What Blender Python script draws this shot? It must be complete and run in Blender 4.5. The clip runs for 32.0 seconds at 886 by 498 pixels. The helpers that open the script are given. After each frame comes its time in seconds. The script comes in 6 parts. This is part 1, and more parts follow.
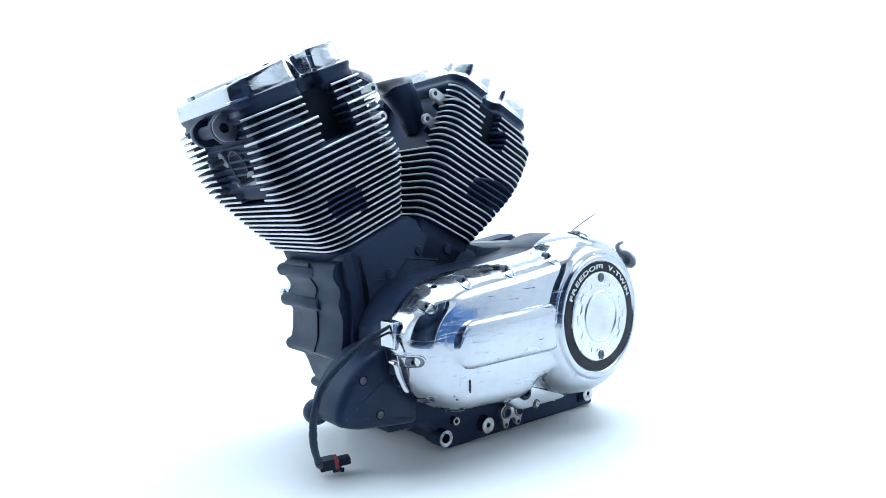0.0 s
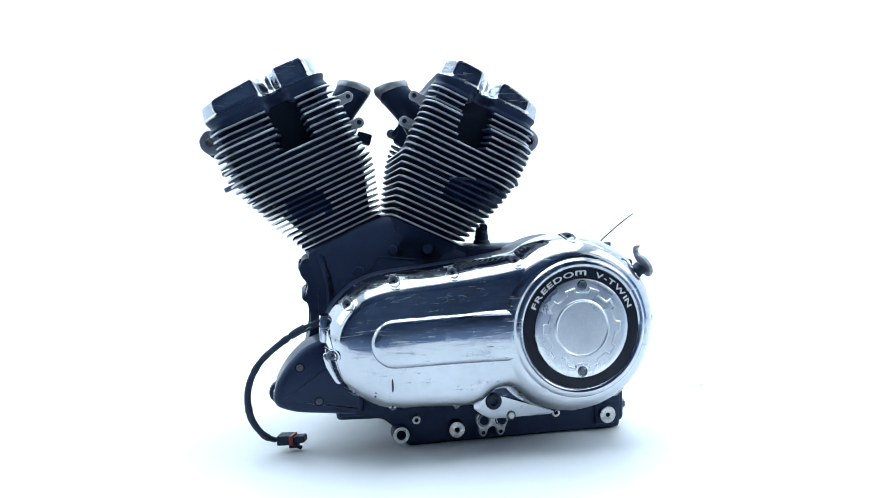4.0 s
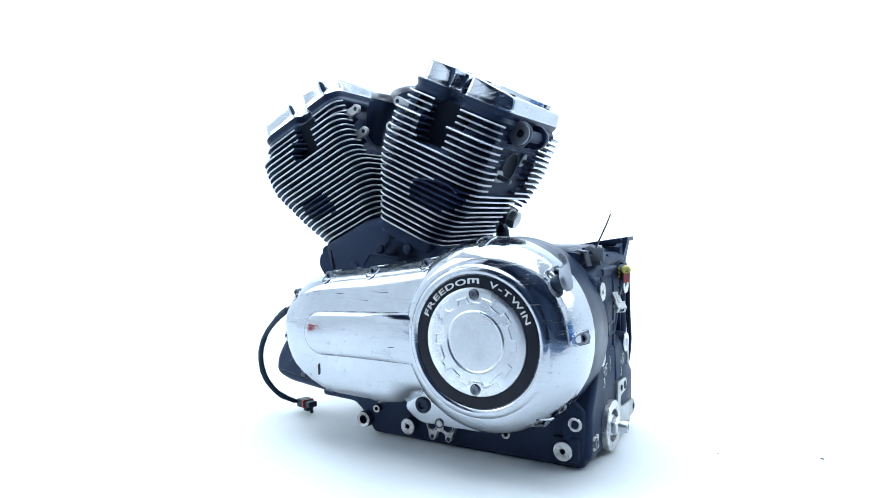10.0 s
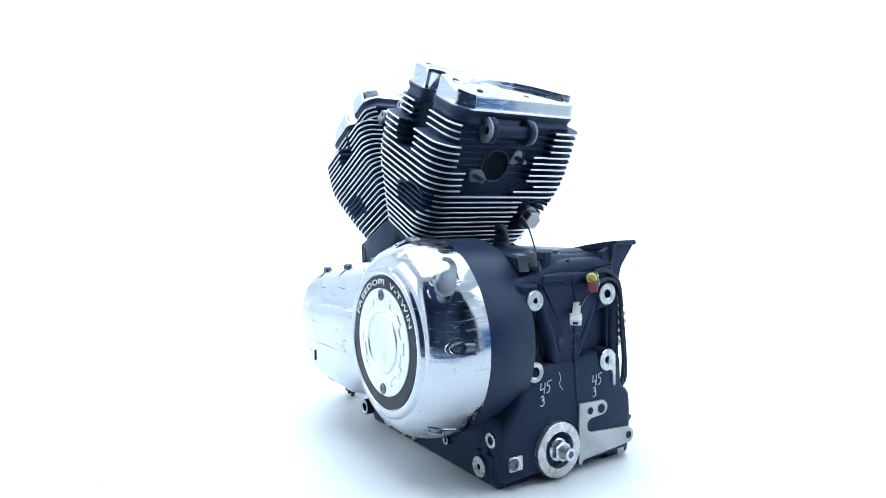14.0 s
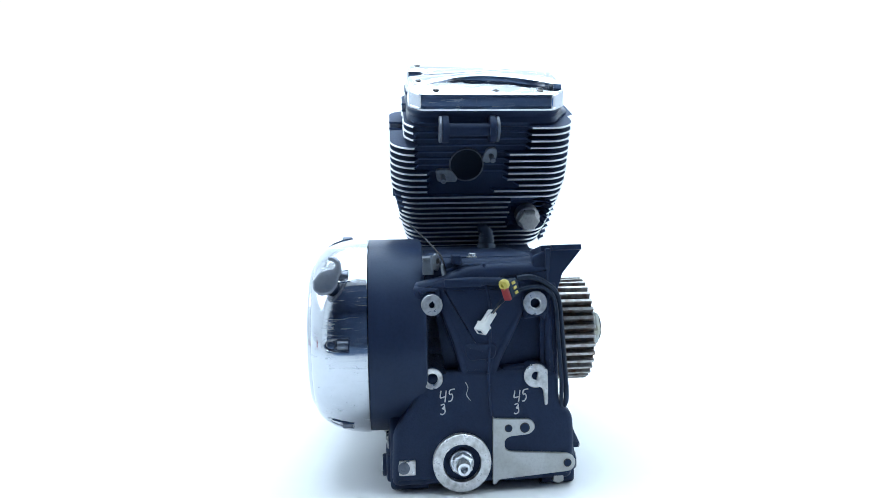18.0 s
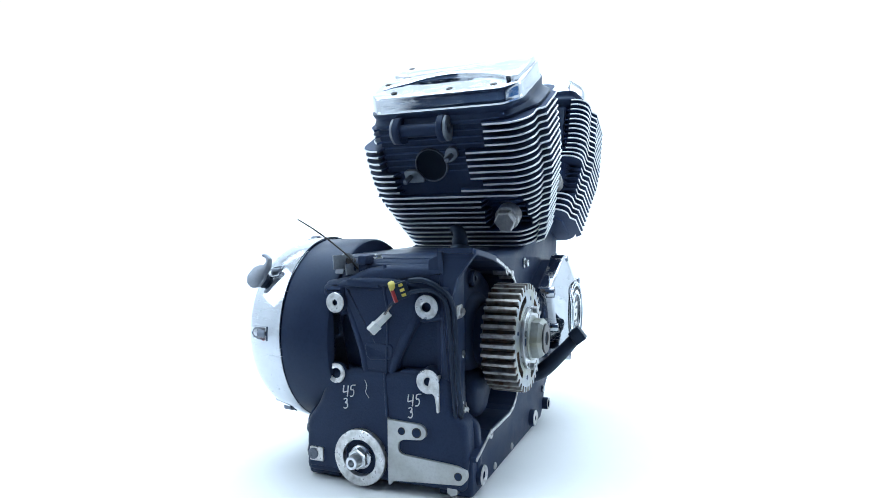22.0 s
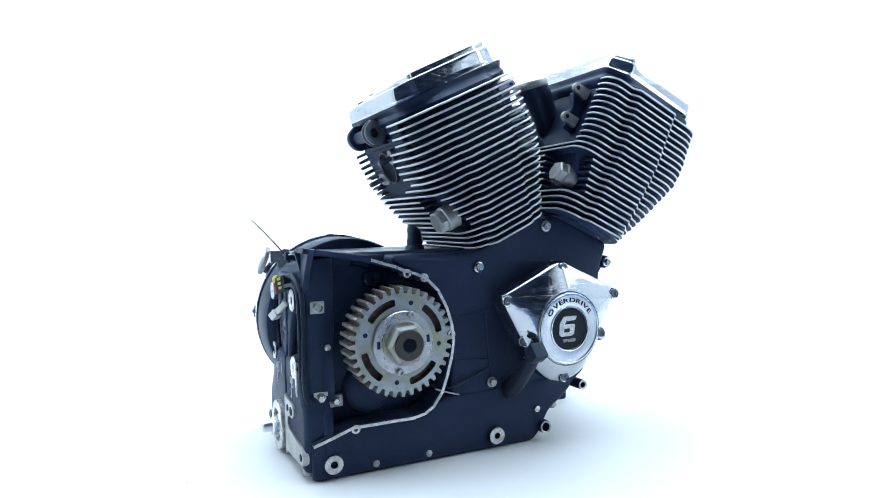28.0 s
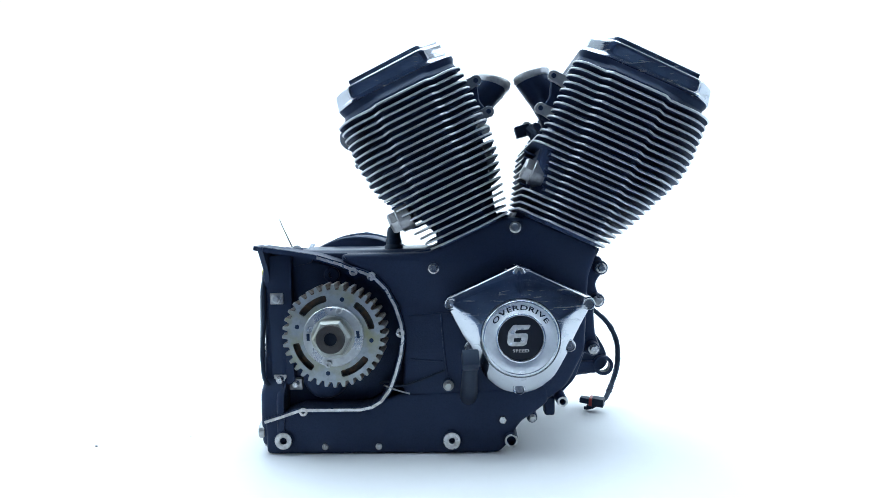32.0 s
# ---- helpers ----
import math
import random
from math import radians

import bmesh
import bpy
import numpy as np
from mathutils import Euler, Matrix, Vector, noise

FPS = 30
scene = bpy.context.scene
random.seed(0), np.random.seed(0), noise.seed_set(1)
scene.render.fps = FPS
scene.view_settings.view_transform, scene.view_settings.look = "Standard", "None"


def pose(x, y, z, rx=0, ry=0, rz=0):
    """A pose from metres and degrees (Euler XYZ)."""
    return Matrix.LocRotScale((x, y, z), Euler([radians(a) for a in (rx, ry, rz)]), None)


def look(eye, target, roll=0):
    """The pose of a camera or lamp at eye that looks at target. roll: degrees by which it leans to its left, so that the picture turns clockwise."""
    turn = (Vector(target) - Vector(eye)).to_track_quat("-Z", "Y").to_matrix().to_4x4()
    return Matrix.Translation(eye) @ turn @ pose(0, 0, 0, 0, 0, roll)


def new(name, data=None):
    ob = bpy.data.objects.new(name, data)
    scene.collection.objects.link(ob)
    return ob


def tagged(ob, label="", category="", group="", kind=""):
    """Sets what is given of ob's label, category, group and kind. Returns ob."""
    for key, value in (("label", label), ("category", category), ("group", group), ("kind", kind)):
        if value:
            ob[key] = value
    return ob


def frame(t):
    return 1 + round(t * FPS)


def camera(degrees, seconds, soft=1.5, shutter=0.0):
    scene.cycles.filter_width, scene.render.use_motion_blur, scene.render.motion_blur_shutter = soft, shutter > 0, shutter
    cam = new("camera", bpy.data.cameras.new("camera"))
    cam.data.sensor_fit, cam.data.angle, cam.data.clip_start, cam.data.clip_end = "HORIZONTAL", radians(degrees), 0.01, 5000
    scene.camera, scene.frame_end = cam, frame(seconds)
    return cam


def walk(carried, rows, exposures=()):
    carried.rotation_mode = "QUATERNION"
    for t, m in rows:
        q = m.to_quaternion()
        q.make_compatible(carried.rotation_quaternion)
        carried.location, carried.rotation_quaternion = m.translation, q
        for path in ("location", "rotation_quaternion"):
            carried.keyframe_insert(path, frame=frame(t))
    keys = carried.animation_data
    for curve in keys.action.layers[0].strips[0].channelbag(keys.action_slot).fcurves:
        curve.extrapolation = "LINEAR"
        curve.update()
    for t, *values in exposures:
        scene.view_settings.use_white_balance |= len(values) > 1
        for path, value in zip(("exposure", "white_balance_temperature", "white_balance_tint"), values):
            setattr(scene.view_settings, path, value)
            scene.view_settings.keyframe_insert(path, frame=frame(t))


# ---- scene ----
# The camera stands still; the engine turns on a white turntable.
cam = camera(69.07, 32.0, soft=0.88)
EYE = Vector((0.0, -1.08, 0.351))
AIM = EYE + Vector((-0.00312, 0.99874, -0.04998))
walk(cam, [(0.0, look(EYE, AIM, -0.99)), (32.0, look(EYE, AIM, -0.99))])

# turn of the table, seconds and degrees
TURN = [(0.0, 39.95), (2.0, 26.2), (6.0, -1.6), (9.0, -22.6), (11.0, -36.6), (13.0, -50.5), (16.5, -74.6), (19.0, -91.95),
        (21.0, -105.65), (23.0, -119.35), (25.5, -136.7), (28.0, -154.1), (30.0, -167.7), (32.0, -181.35)]

# ---- light ----
world = bpy.data.worlds.new("studio")
scene.world = world
world.use_nodes = True
world.node_tree.nodes["Background"].inputs[0].default_value = (0.5, 0.62, 0.8, 1)
world.node_tree.nodes["Background"].inputs[1].default_value = 0.12


def area_lamp(name, eye, target, sx, sy, watts, colour=(0.70, 0.857, 1.0)):
    data = bpy.data.lights.new(name, "AREA")
    data.shape, data.size, data.size_y, data.energy, data.color = "RECTANGLE", sx, sy, watts, colour
    ob = new(name, data)
    ob.matrix_basis = look(eye, target)
    return ob


area_lamp("softbox_top", (0, 0.25, 2.35), (0, 0.25, 0), 2.4, 2.2, 62)
# unseen fill lamps added to whiten the backdrop and brighten both sides
area_lamp("back_fill", (0, 1.3, 2.4), (0, 2.4, 0.9), 4.2, 0.7, 52)
area_lamp("side_fill_a", (-2.2, -0.2, 1.7), (0, 0, 0.3), 1.4, 1.3, 16)
area_lamp("side_fill_b", (2.2, -0.2, 1.7), (0, 0, 0.3), 1.4, 1.3, 16)
scene.view_settings.exposure = 0.36


random.seed(11)


# ---- materials ----
def material(name, colour, rough=0.5, metal=0.0, coat=0.0, grain=0.0, scale=60.0, bump=0.0, blot=0.0, blot_scale=8.0, tint=None,
             rough_var=0.0, spec=0.5, scratch=False, sheen=(1, 1, 1)):
    """A surface with grain and stains at two scales."""
    m = bpy.data.materials.new(name)
    m.use_nodes = True
    nt = m.node_tree
    b = nt.nodes["Principled BSDF"]
    b.inputs["Base Color"].default_value = (*colour, 1)
    b.inputs["Roughness"].default_value = rough
    b.inputs["Metallic"].default_value = metal
    b.inputs["Coat Weight"].default_value = coat
    b.inputs["Specular IOR Level"].default_value = spec
    b.inputs["Specular Tint"].default_value = (*sheen, 1)
    tc = nt.nodes.new("ShaderNodeTexCoord")
    fine = nt.nodes.new("ShaderNodeTexNoise")
    fine.inputs["Scale"].default_value, fine.inputs["Detail"].default_value = scale, 6
    wide = nt.nodes.new("ShaderNodeTexNoise")
    wide.inputs["Scale"].default_value, wide.inputs["Detail"].default_value = blot_scale, 5
    nt.links.new(tc.outputs["Object"], fine.inputs["Vector"])
    nt.links.new(tc.outputs["Object"], wide.inputs["Vector"])
    last = None
    if grain or blot:
        def mix(src, fac_node, amount, col):
            ramp = nt.nodes.new("ShaderNodeMapRange")
            ramp.inputs["From Min"].default_value, ramp.inputs["From Max"].default_value = 0.45, 0.72
            ramp.inputs["To Min"].default_value, ramp.inputs["To Max"].default_value = 0, amount
            nt.links.new(fac_node.outputs["Fac"], ramp.inputs["Value"])
            mx = nt.nodes.new("ShaderNodeMix")
            mx.data_type = "RGBA"
            mx.inputs["B"].default_value = (*col, 1)
            nt.links.new(ramp.outputs["Result"], mx.inputs["Factor"])
            if src is None:
                mx.inputs["A"].default_value = (*colour, 1)
            else:
                nt.links.new(src, mx.inputs["A"])
            return mx.outputs["Result"]
        col = tint if tint else tuple(c * 0.45 for c in colour)
        if grain:
            last = mix(last, fine, grain, tuple(c * 0.6 for c in colour))
        if blot:
            last = mix(last, wide, blot, col)
        nt.links.new(last, b.inputs["Base Color"])
    if rough_var:
        rr = nt.nodes.new("ShaderNodeMapRange")
        rr.inputs["From Min"].default_value, rr.inputs["From Max"].default_value = 0.35, 0.7
        rr.inputs["To Min"].default_value, rr.inputs["To Max"].default_value = max(rough - rough_var, 0.01), rough + rough_var
        nt.links.new(wide.outputs["Fac"], rr.inputs["Value"])
        nt.links.new(rr.outputs["Result"], b.inputs["Roughness"])
    if scratch:
        # fine streaks and smears in the polish
        mp = nt.nodes.new("ShaderNodeMapping")
        mp.inputs["Scale"].default_value = (14, 14, 160)
        mp.inputs["Rotation"].default_value = (0.2, 0.5, 0.3)
        nt.links.new(tc.outputs["Object"], mp.inputs["Vector"])
        st = nt.nodes.new("ShaderNodeTexNoise")
        st.inputs["Scale"].default_value, st.inputs["Detail"].default_value, st.inputs["Distortion"].default_value = 1.6, 8, 1.2
        nt.links.new(mp.outputs["Vector"], st.inputs["Vector"])
        sr = nt.nodes.new("ShaderNodeMapRange")
        sr.inputs["From Min"].default_value, sr.inputs["From Max"].default_value = 0.47, 0.76
        sr.inputs["To Min"].default_value, sr.inputs["To Max"].default_value = 0.0, 0.30
        nt.links.new(st.outputs["Fac"], sr.inputs["Value"])
        # wiped patches that run down the polish
        mv = nt.nodes.new("ShaderNodeMapping")
        mv.inputs["Scale"].default_value = (70, 70, 16)
        nt.links.new(tc.outputs["Object"], mv.inputs["Vector"])
        sv = nt.nodes.new("ShaderNodeTexNoise")
        sv.inputs["Scale"].default_value, sv.inputs["Detail"].default_value, sv.inputs["Distortion"].default_value = 1.0, 7, 0.6
        nt.links.new(mv.outputs["Vector"], sv.inputs["Vector"])
        vr = nt.nodes.new("ShaderNodeMapRange")
        vr.inputs["From Min"].default_value, vr.inputs["From Max"].default_value = 0.52, 0.74
        vr.inputs["To Min"].default_value, vr.inputs["To Max"].default_value = 0.0, 0.13
        nt.links.new(sv.outputs["Fac"], vr.inputs["Value"])
        for extra in (sr, vr):
            ad = nt.nodes.new("ShaderNodeMath")
            ad.operation = "ADD"
            src = b.inputs["Roughness"].links[0].from_socket
            nt.links.new(src, ad.inputs[0])
            nt.links.new(extra.outputs["Result"], ad.inputs[1])
            nt.links.new(ad.outputs["Value"], b.inputs["Roughness"])
    if bump:
        bp = nt.nodes.new("ShaderNodeBump")
        bp.inputs["Strength"].default_value, bp.inputs["Distance"].default_value = bump, 0.001
        nt.links.new(fine.outputs["Fac"], bp.inputs["Height"])
        nt.links.new(bp.outputs["Normal"], b.inputs["Normal"])
    return m


BLACK = material("black_paint", (0.0190, 0.0290, 0.0590), 0.40, grain=0.3, scale=240, bump=0.12, blot=0.5, blot_scale=14, tint=(0.026, 0.039, 0.071), rough_var=0.12, spec=0.20, sheen=(0.58, 0.76, 1.0))
CAST = material("black_cast", (0.0200, 0.0305, 0.0620), 0.50, grain=0.45, scale=420, bump=0.35, blot=0.55, blot_scale=12, tint=(0.028, 0.041, 0.075), rough_var=0.14, spec=0.16, sheen=(0.58, 0.76, 1.0))
# darker copy of black_cast: paints shade in holes and on the exhaust faces
SHADEDCAST = material("shaded_black_cast", (0.016, 0.025, 0.052), 0.6, grain=0.4, scale=300, bump=0.2, blot=0.3, tint=(0.021, 0.034, 0.070), spec=0.2, sheen=(0.55, 0.75, 1.0))
# lighter copy of the black that lifts the shaded gaps between the fins
FINPAINT = material("lifted_black_fin_paint", (0.034, 0.050, 0.100), 0.6, grain=0.4, scale=300, bump=0.2, blot=0.3, tint=(0.042, 0.060, 0.112), spec=0.2, sheen=(0.5, 0.72, 1.0))
GREYCAST = material("grey_cast_paint", (0.075, 0.088, 0.115), 0.45, 0.2, grain=0.4, scale=300, bump=0.3, blot=0.5, blot_scale=30, tint=(0.035, 0.045, 0.065))
GREYTAB = material("dull_cast_aluminium", (0.17, 0.19, 0.22), 0.45, 0.5, grain=0.4, scale=260, bump=0.3, blot=0.5, blot_scale=50, tint=(0.08, 0.09, 0.11))
CAPGREY = material("dull_grey_cap", (0.24, 0.26, 0.30), 0.42, 0.6, grain=0.3, scale=200, bump=0.15, blot=0.5, blot_scale=40, tint=(0.20, 0.21, 0.24))
# near-black for painted shade in the plug well and bores, and for seams
SEAMSHADE = material("shade_and_seam_black", (0.005, 0.0075, 0.014), 0.8, grain=0.3, scale=300, blot=0.4, blot_scale=60, tint=(0.007, 0.009, 0.016), spec=0.15, sheen=(0.6, 0.8, 1.0))
CHROME = material("chrome", (0.51, 0.535, 0.575), 0.06, 1.0, grain=0.15, scale=70, blot=0.5, blot_scale=11, tint=(0.42, 0.445, 0.49), rough_var=0.05, bump=0.035, scratch=True)
# darker copy of the chrome, painting shade and dark reflections in recesses
SHADEDCHROME = material("shaded_chrome", (0.16, 0.17, 0.19), 0.2, 0.9, grain=0.3, scale=150, blot=0.4, blot_scale=40)
HAZE = material("scratched_metal", (0.40, 0.45, 0.53), 0.55, 0.6, grain=0.2, scale=400)
PALE = material("pale_lettering", (0.68, 0.69, 0.70), 0.4, 0.2, grain=0.2, scale=300, blot=0.2, blot_scale=60)
ALU = material("machined_aluminium", (0.60, 0.60, 0.60), 0.36, 0.85, grain=0.35, scale=300, bump=0.15, blot=0.75, blot_scale=110, tint=(0.26, 0.25, 0.24), rough_var=0.1)
BRUSHED = material("satin_aluminium", (0.70, 0.72, 0.75), 0.32, 0.95, grain=0.25, scale=220, bump=0.03, blot=0.55, blot_scale=14, tint=(0.44, 0.46, 0.50), rough_var=0.08)
FINEDGE = material("polished_fin_edge", (0.56, 0.575, 0.60), 0.40, 0.75, grain=0.25, scale=150, blot=0.35, blot_scale=20, tint=(0.36, 0.37, 0.38))
STEEL = material("zinc_steel", (0.44, 0.45, 0.46), 0.32, 0.9, grain=0.4, scale=160, bump=0.12, blot=0.55, blot_scale=32, tint=(0.22, 0.21, 0.20), rough_var=0.12)
CASTALU = material("bare_cast_aluminium", (0.42, 0.42, 0.43), 0.48, 0.7, grain=0.5, scale=220, bump=0.4, blot=0.5, blot_scale=35, tint=(0.2, 0.2, 0.2))
RUST = material("rust_stained_steel", (0.24, 0.23, 0.22), 0.45, 0.65, grain=0.6, scale=120, bump=0.3, blot=0.9, blot_scale=80, tint=(0.10, 0.042, 0.02))
SPROCKET = material("zinc_sprocket", (0.29, 0.32, 0.35), 0.38, 0.75, grain=0.5, scale=160, bump=0.18, blot=0.85, blot_scale=34, tint=(0.25, 0.245, 0.13))
DARKRUST = material("dark_rusty_grime", (0.036, 0.031, 0.028), 0.75, 0.1, grain=0.5, scale=260, bump=0.5, blot=0.85, blot_scale=90, tint=(0.135, 0.062, 0.026))
TOOTH = material("rubbed_tooth_steel", (0.46, 0.46, 0.45), 0.40, 0.75, grain=0.6, scale=240, bump=0.4, blot=0.8, blot_scale=90, tint=(0.13, 0.058, 0.024))
NUT = material("yellowed_zinc_nut", (0.33, 0.345, 0.33), 0.48, 0.7, grain=0.35, scale=180, bump=0.15, blot=0.6, blot_scale=40, tint=(0.26, 0.24, 0.15))
PLATE = material("dull_aluminium_plate", (0.43, 0.44, 0.44), 0.44, 0.8, grain=0.3, scale=260, bump=0.1, blot=0.6, blot_scale=28, tint=(0.31, 0.30, 0.27), rough_var=0.08)
BOLTGREY = material("dull_blue_grey_bolt", (0.13, 0.15, 0.19), 0.35, 0.7, grain=0.4, scale=200, blot=0.5, blot_scale=60)
DARKSTEEL = material("dark_steel", (0.040, 0.036, 0.036), 0.42, 0.35, grain=0.4, scale=200, bump=0.2, blot=0.5, blot_scale=60, tint=(0.045, 0.032, 0.024))
RUBBER = material("black_rubber", (0.013, 0.019, 0.034), 0.5, grain=0.3, scale=260, bump=0.15, blot=0.3, tint=(0.024, 0.030, 0.044), spec=0.35, sheen=(0.55, 0.75, 1.0))
ENAMEL = material("black_enamel", (0.012, 0.015, 0.024), 0.30, grain=0.2, scale=200, blot=0.4, blot_scale=30, tint=(0.018, 0.022, 0.032), spec=0.18)
WHITEPL = material("white_plastic", (0.72, 0.72, 0.70), 0.4, grain=0.1, scale=150, blot=0.3, blot_scale=60, tint=(0.5, 0.49, 0.45))
YELLOW = material("yellow_plastic", (0.56, 0.47, 0.09), 0.4, grain=0.15, scale=160, blot=0.2, blot_scale=50)
RED = material("red_plastic", (0.30, 0.028, 0.030), 0.4, grain=0.15, scale=160, blot=0.2, blot_scale=50)
CHALK = material("white_paint_marker", (0.6, 0.62, 0.64), 0.7, grain=0.5, scale=500, blot=0.4, blot_scale=120)
WHITE = material("white_board", (0.80, 0.80, 0.80), 0.55, grain=0.03, scale=40, blot=0.03, blot_scale=3, spec=0.3)
WALLWHITE = material("white_wall", (0.82, 0.82, 0.82), 0.8, grain=0.03, scale=30, blot=0.03, blot_scale=2, spec=0.2)
DARKWALL = material("dark_blue_grey_wall", (0.14, 0.20, 0.32), 0.8, grain=0.2, scale=20, blot=0.5, blot_scale=2, tint=(0.30, 0.40, 0.60), spec=0.2)
BLUEBOX = material("blue_plastic_crate", (0.12, 0.26, 0.52), 0.5, grain=0.2, scale=60, blot=0.3, blot_scale=6)
REDBOX = material("red_plastic_crate", (0.45, 0.05, 0.06), 0.5, grain=0.2, scale=60, blot=0.3, blot_scale=6)
SPECK = material("grey_grit", (0.12, 0.12, 0.13), 0.8, grain=0.2, scale=300)


# ---- shape helpers ----
def part(name, bm, mats, parent=None, label="", smooth=False):
    """Links a bmesh as one mesh object under a thing or a part."""
    bmesh.ops.recalc_face_normals(bm, faces=bm.faces)
    me = bpy.data.meshes.new(name)
    bm.to_mesh(me)
    bm.free()
    for m in (mats if isinstance(mats, (list, tuple)) else [mats]):
        me.materials.append(m)
    ob = new(name, me)
    ob.parent = parent
    if label:
        ob["label"] = label
    if smooth:
        me.shade_smooth()
        me.set_sharp_from_angle(angle=radians(38))
    return ob


def along(axis, x=0.0, y=0.0, z=0.0):
    """A frame whose local z runs along an axis: '+x', '-x', '+y', '-y', '+z'."""
    turn = {"+x": (0, 90, 0), "-x": (0, -90, 0), "+y": (-90, 0, 0), "-y": (90, 0, 0), "+z": (0, 0, 0), "-z": (180, 0, 0)}[axis]
    return pose(x, y, z, *turn)


def lathe(bm, profile, m=None, n=32, mat=0, cap=True):
    """Turns (radius, height) rows about local z."""
    m = m or Matrix()
    rings = []
    for r, h in profile:
        if r < 1e-5:
            rings.append([bm.verts.new(m @ Vector((0, 0, h)))])
        else:
            rings.append([bm.verts.new(m @ Vector((r * math.cos(2 * math.pi * k / n), r * math.sin(2 * math.pi * k / n), h))) for k in range(n)])
    for a, b in zip(rings, rings[1:]):
        for k in range(n):
            q = [a[k % len(a)], a[(k + 1) % len(a)], b[(k + 1) % len(b)], b[k % len(b)]]
            q = list(dict.fromkeys(q))
            if len(q) > 2:
                f = bm.faces.new(q)
                f.material_index = mat
    if cap:
        for ring in (rings[0], rings[-1]):
            if len(ring) > 2:
                bm.faces.new(ring).material_index = mat
    return bm


def loft(bm, rings, mat=0, cap0=True, cap1=True):
    """Skins closed rings of equal length."""
    vs = [[bm.verts.new(p) for p in ring] for ring in rings]
    n = len(vs[0])
    for a, b in zip(vs, vs[1:]):
        for k in range(n):
            f = bm.faces.new((a[k], a[(k + 1) % n], b[(k + 1) % n], b[k]))
            f.material_index = mat
    if cap0:
        bm.faces.new(vs[0]).material_index = mat
    if cap1:
        bm.faces.new(vs[-1]).material_index = mat
    return vs


def inset(poly, d):
    """Moves each corner of a closed 2D outline inwards by d (negative: outwards)."""
    n = len(poly)
    area2 = sum(poly[i][0] * poly[(i + 1) % n][1] - poly[(i + 1) % n][0] * poly[i][1] for i in range(n))
    sg = 1 if area2 > 0 else -1
    out = []
    for i in range(n):
        p0, p1, p2 = Vector(poly[i - 1]), Vector(poly[i]), Vector(poly[(i + 1) % n])
        e1, e2 = (p1 - p0), (p2 - p1)
        if e1.length < 1e-7:
            e1 = e2
        if e2.length < 1e-7:
            e2 = e1
        n1 = Vector((-e1.y, e1.x)).normalized() * sg
        n2 = Vector((-e2.y, e2.x)).normalized() * sg
        v = n1 + n2
        k = max(v.dot(n1), 0.35)
        out.append(tuple(p1 + v * (d / k)))
    return out


def rounded(poly, r, steps=4):
    """Rounds the corners of a closed 2D outline."""
    out, n = [], len(poly)
    for i in range(n):
        p0, p1, p2 = Vector(poly[i - 1]), Vector(poly[i]), Vector(poly[(i + 1) % n])
        a, b = p0 - p1, p2 - p1
        d = min(r, a.length * 0.45, b.length * 0.45)
        s, e = p1 + a.normalized() * d, p1 + b.normalized() * d
        for k in range(steps + 1):
            t = k / steps
            out.append(tuple(s * (1 - t) ** 2 + p1 * (2 * t * (1 - t)) + e * t ** 2))
    return out


def plate(bm, poly, put, h0, h1, bev=0.0, mat=0, steps=2):
    """Extrudes a 2D outline from h0 to h1 with rounded edge at h1; put(u, v, h) gives the place."""
    rows = [(h0, 0.0)]
    if bev:
        sg = 1 if h1 > h0 else -1
        for k in range(steps + 1):
            t = math.pi / 2 * k / steps
            rows.append((h1 - sg * bev * (1 - math.sin(t)), bev * (1 - math.cos(t))))
    else:
        rows.append((h1, 0.0))
    loft(bm, [[put(u, v, h) for u, v in (inset(poly, d) if d else poly)] for h, d in rows], mat)
    return bm


def on_y(u, v, h):
    return Vector((u, h, v))


def on_x(u, v, h):
    return Vector((h, u, v))


def block(bm, x0, x1, y0, y1, z0, z1, r=0.003, mat=0, m=None):
    """A box with rounded edges all round."""
    m = m or Matrix()
    poly = rounded([(x0, y0), (x1, y0), (x1, y1), (x0, y1)], r, 2)
    rows = [(z0, r), (z0 + r * 0.3, r * 0.3), (z0 + r, 0), (z1 - r, 0), (z1 - r * 0.3, r * 0.3), (z1, r)]
    loft(bm, [[m @ Vector((u, v, h)) for u, v in (inset(poly, d * 0.7) if d else poly)] for h, d in rows], mat)
    return bm


def spline(points, n=8):
    """A smooth line through points (Catmull-Rom)."""
    pts = [Vector(p) for p in points]
    ext = [pts[0] * 2 - pts[1]] + pts + [pts[-1] * 2 - pts[-2]]
    out = []
    for i in range(1, len(ext) - 2):
        p0, p1, p2, p3 = ext[i - 1:i + 3]
        for k in range(n):
            t = k / n
            out.append(0.5 * ((2 * p1) + (p2 - p0) * t + (2 * p0 - 5 * p1 + 4 * p2 - p3) * t * t + (3 * p1 - p0 - 3 * p2 + p3) * t ** 3))
    out.append(pts[-1])
    return out


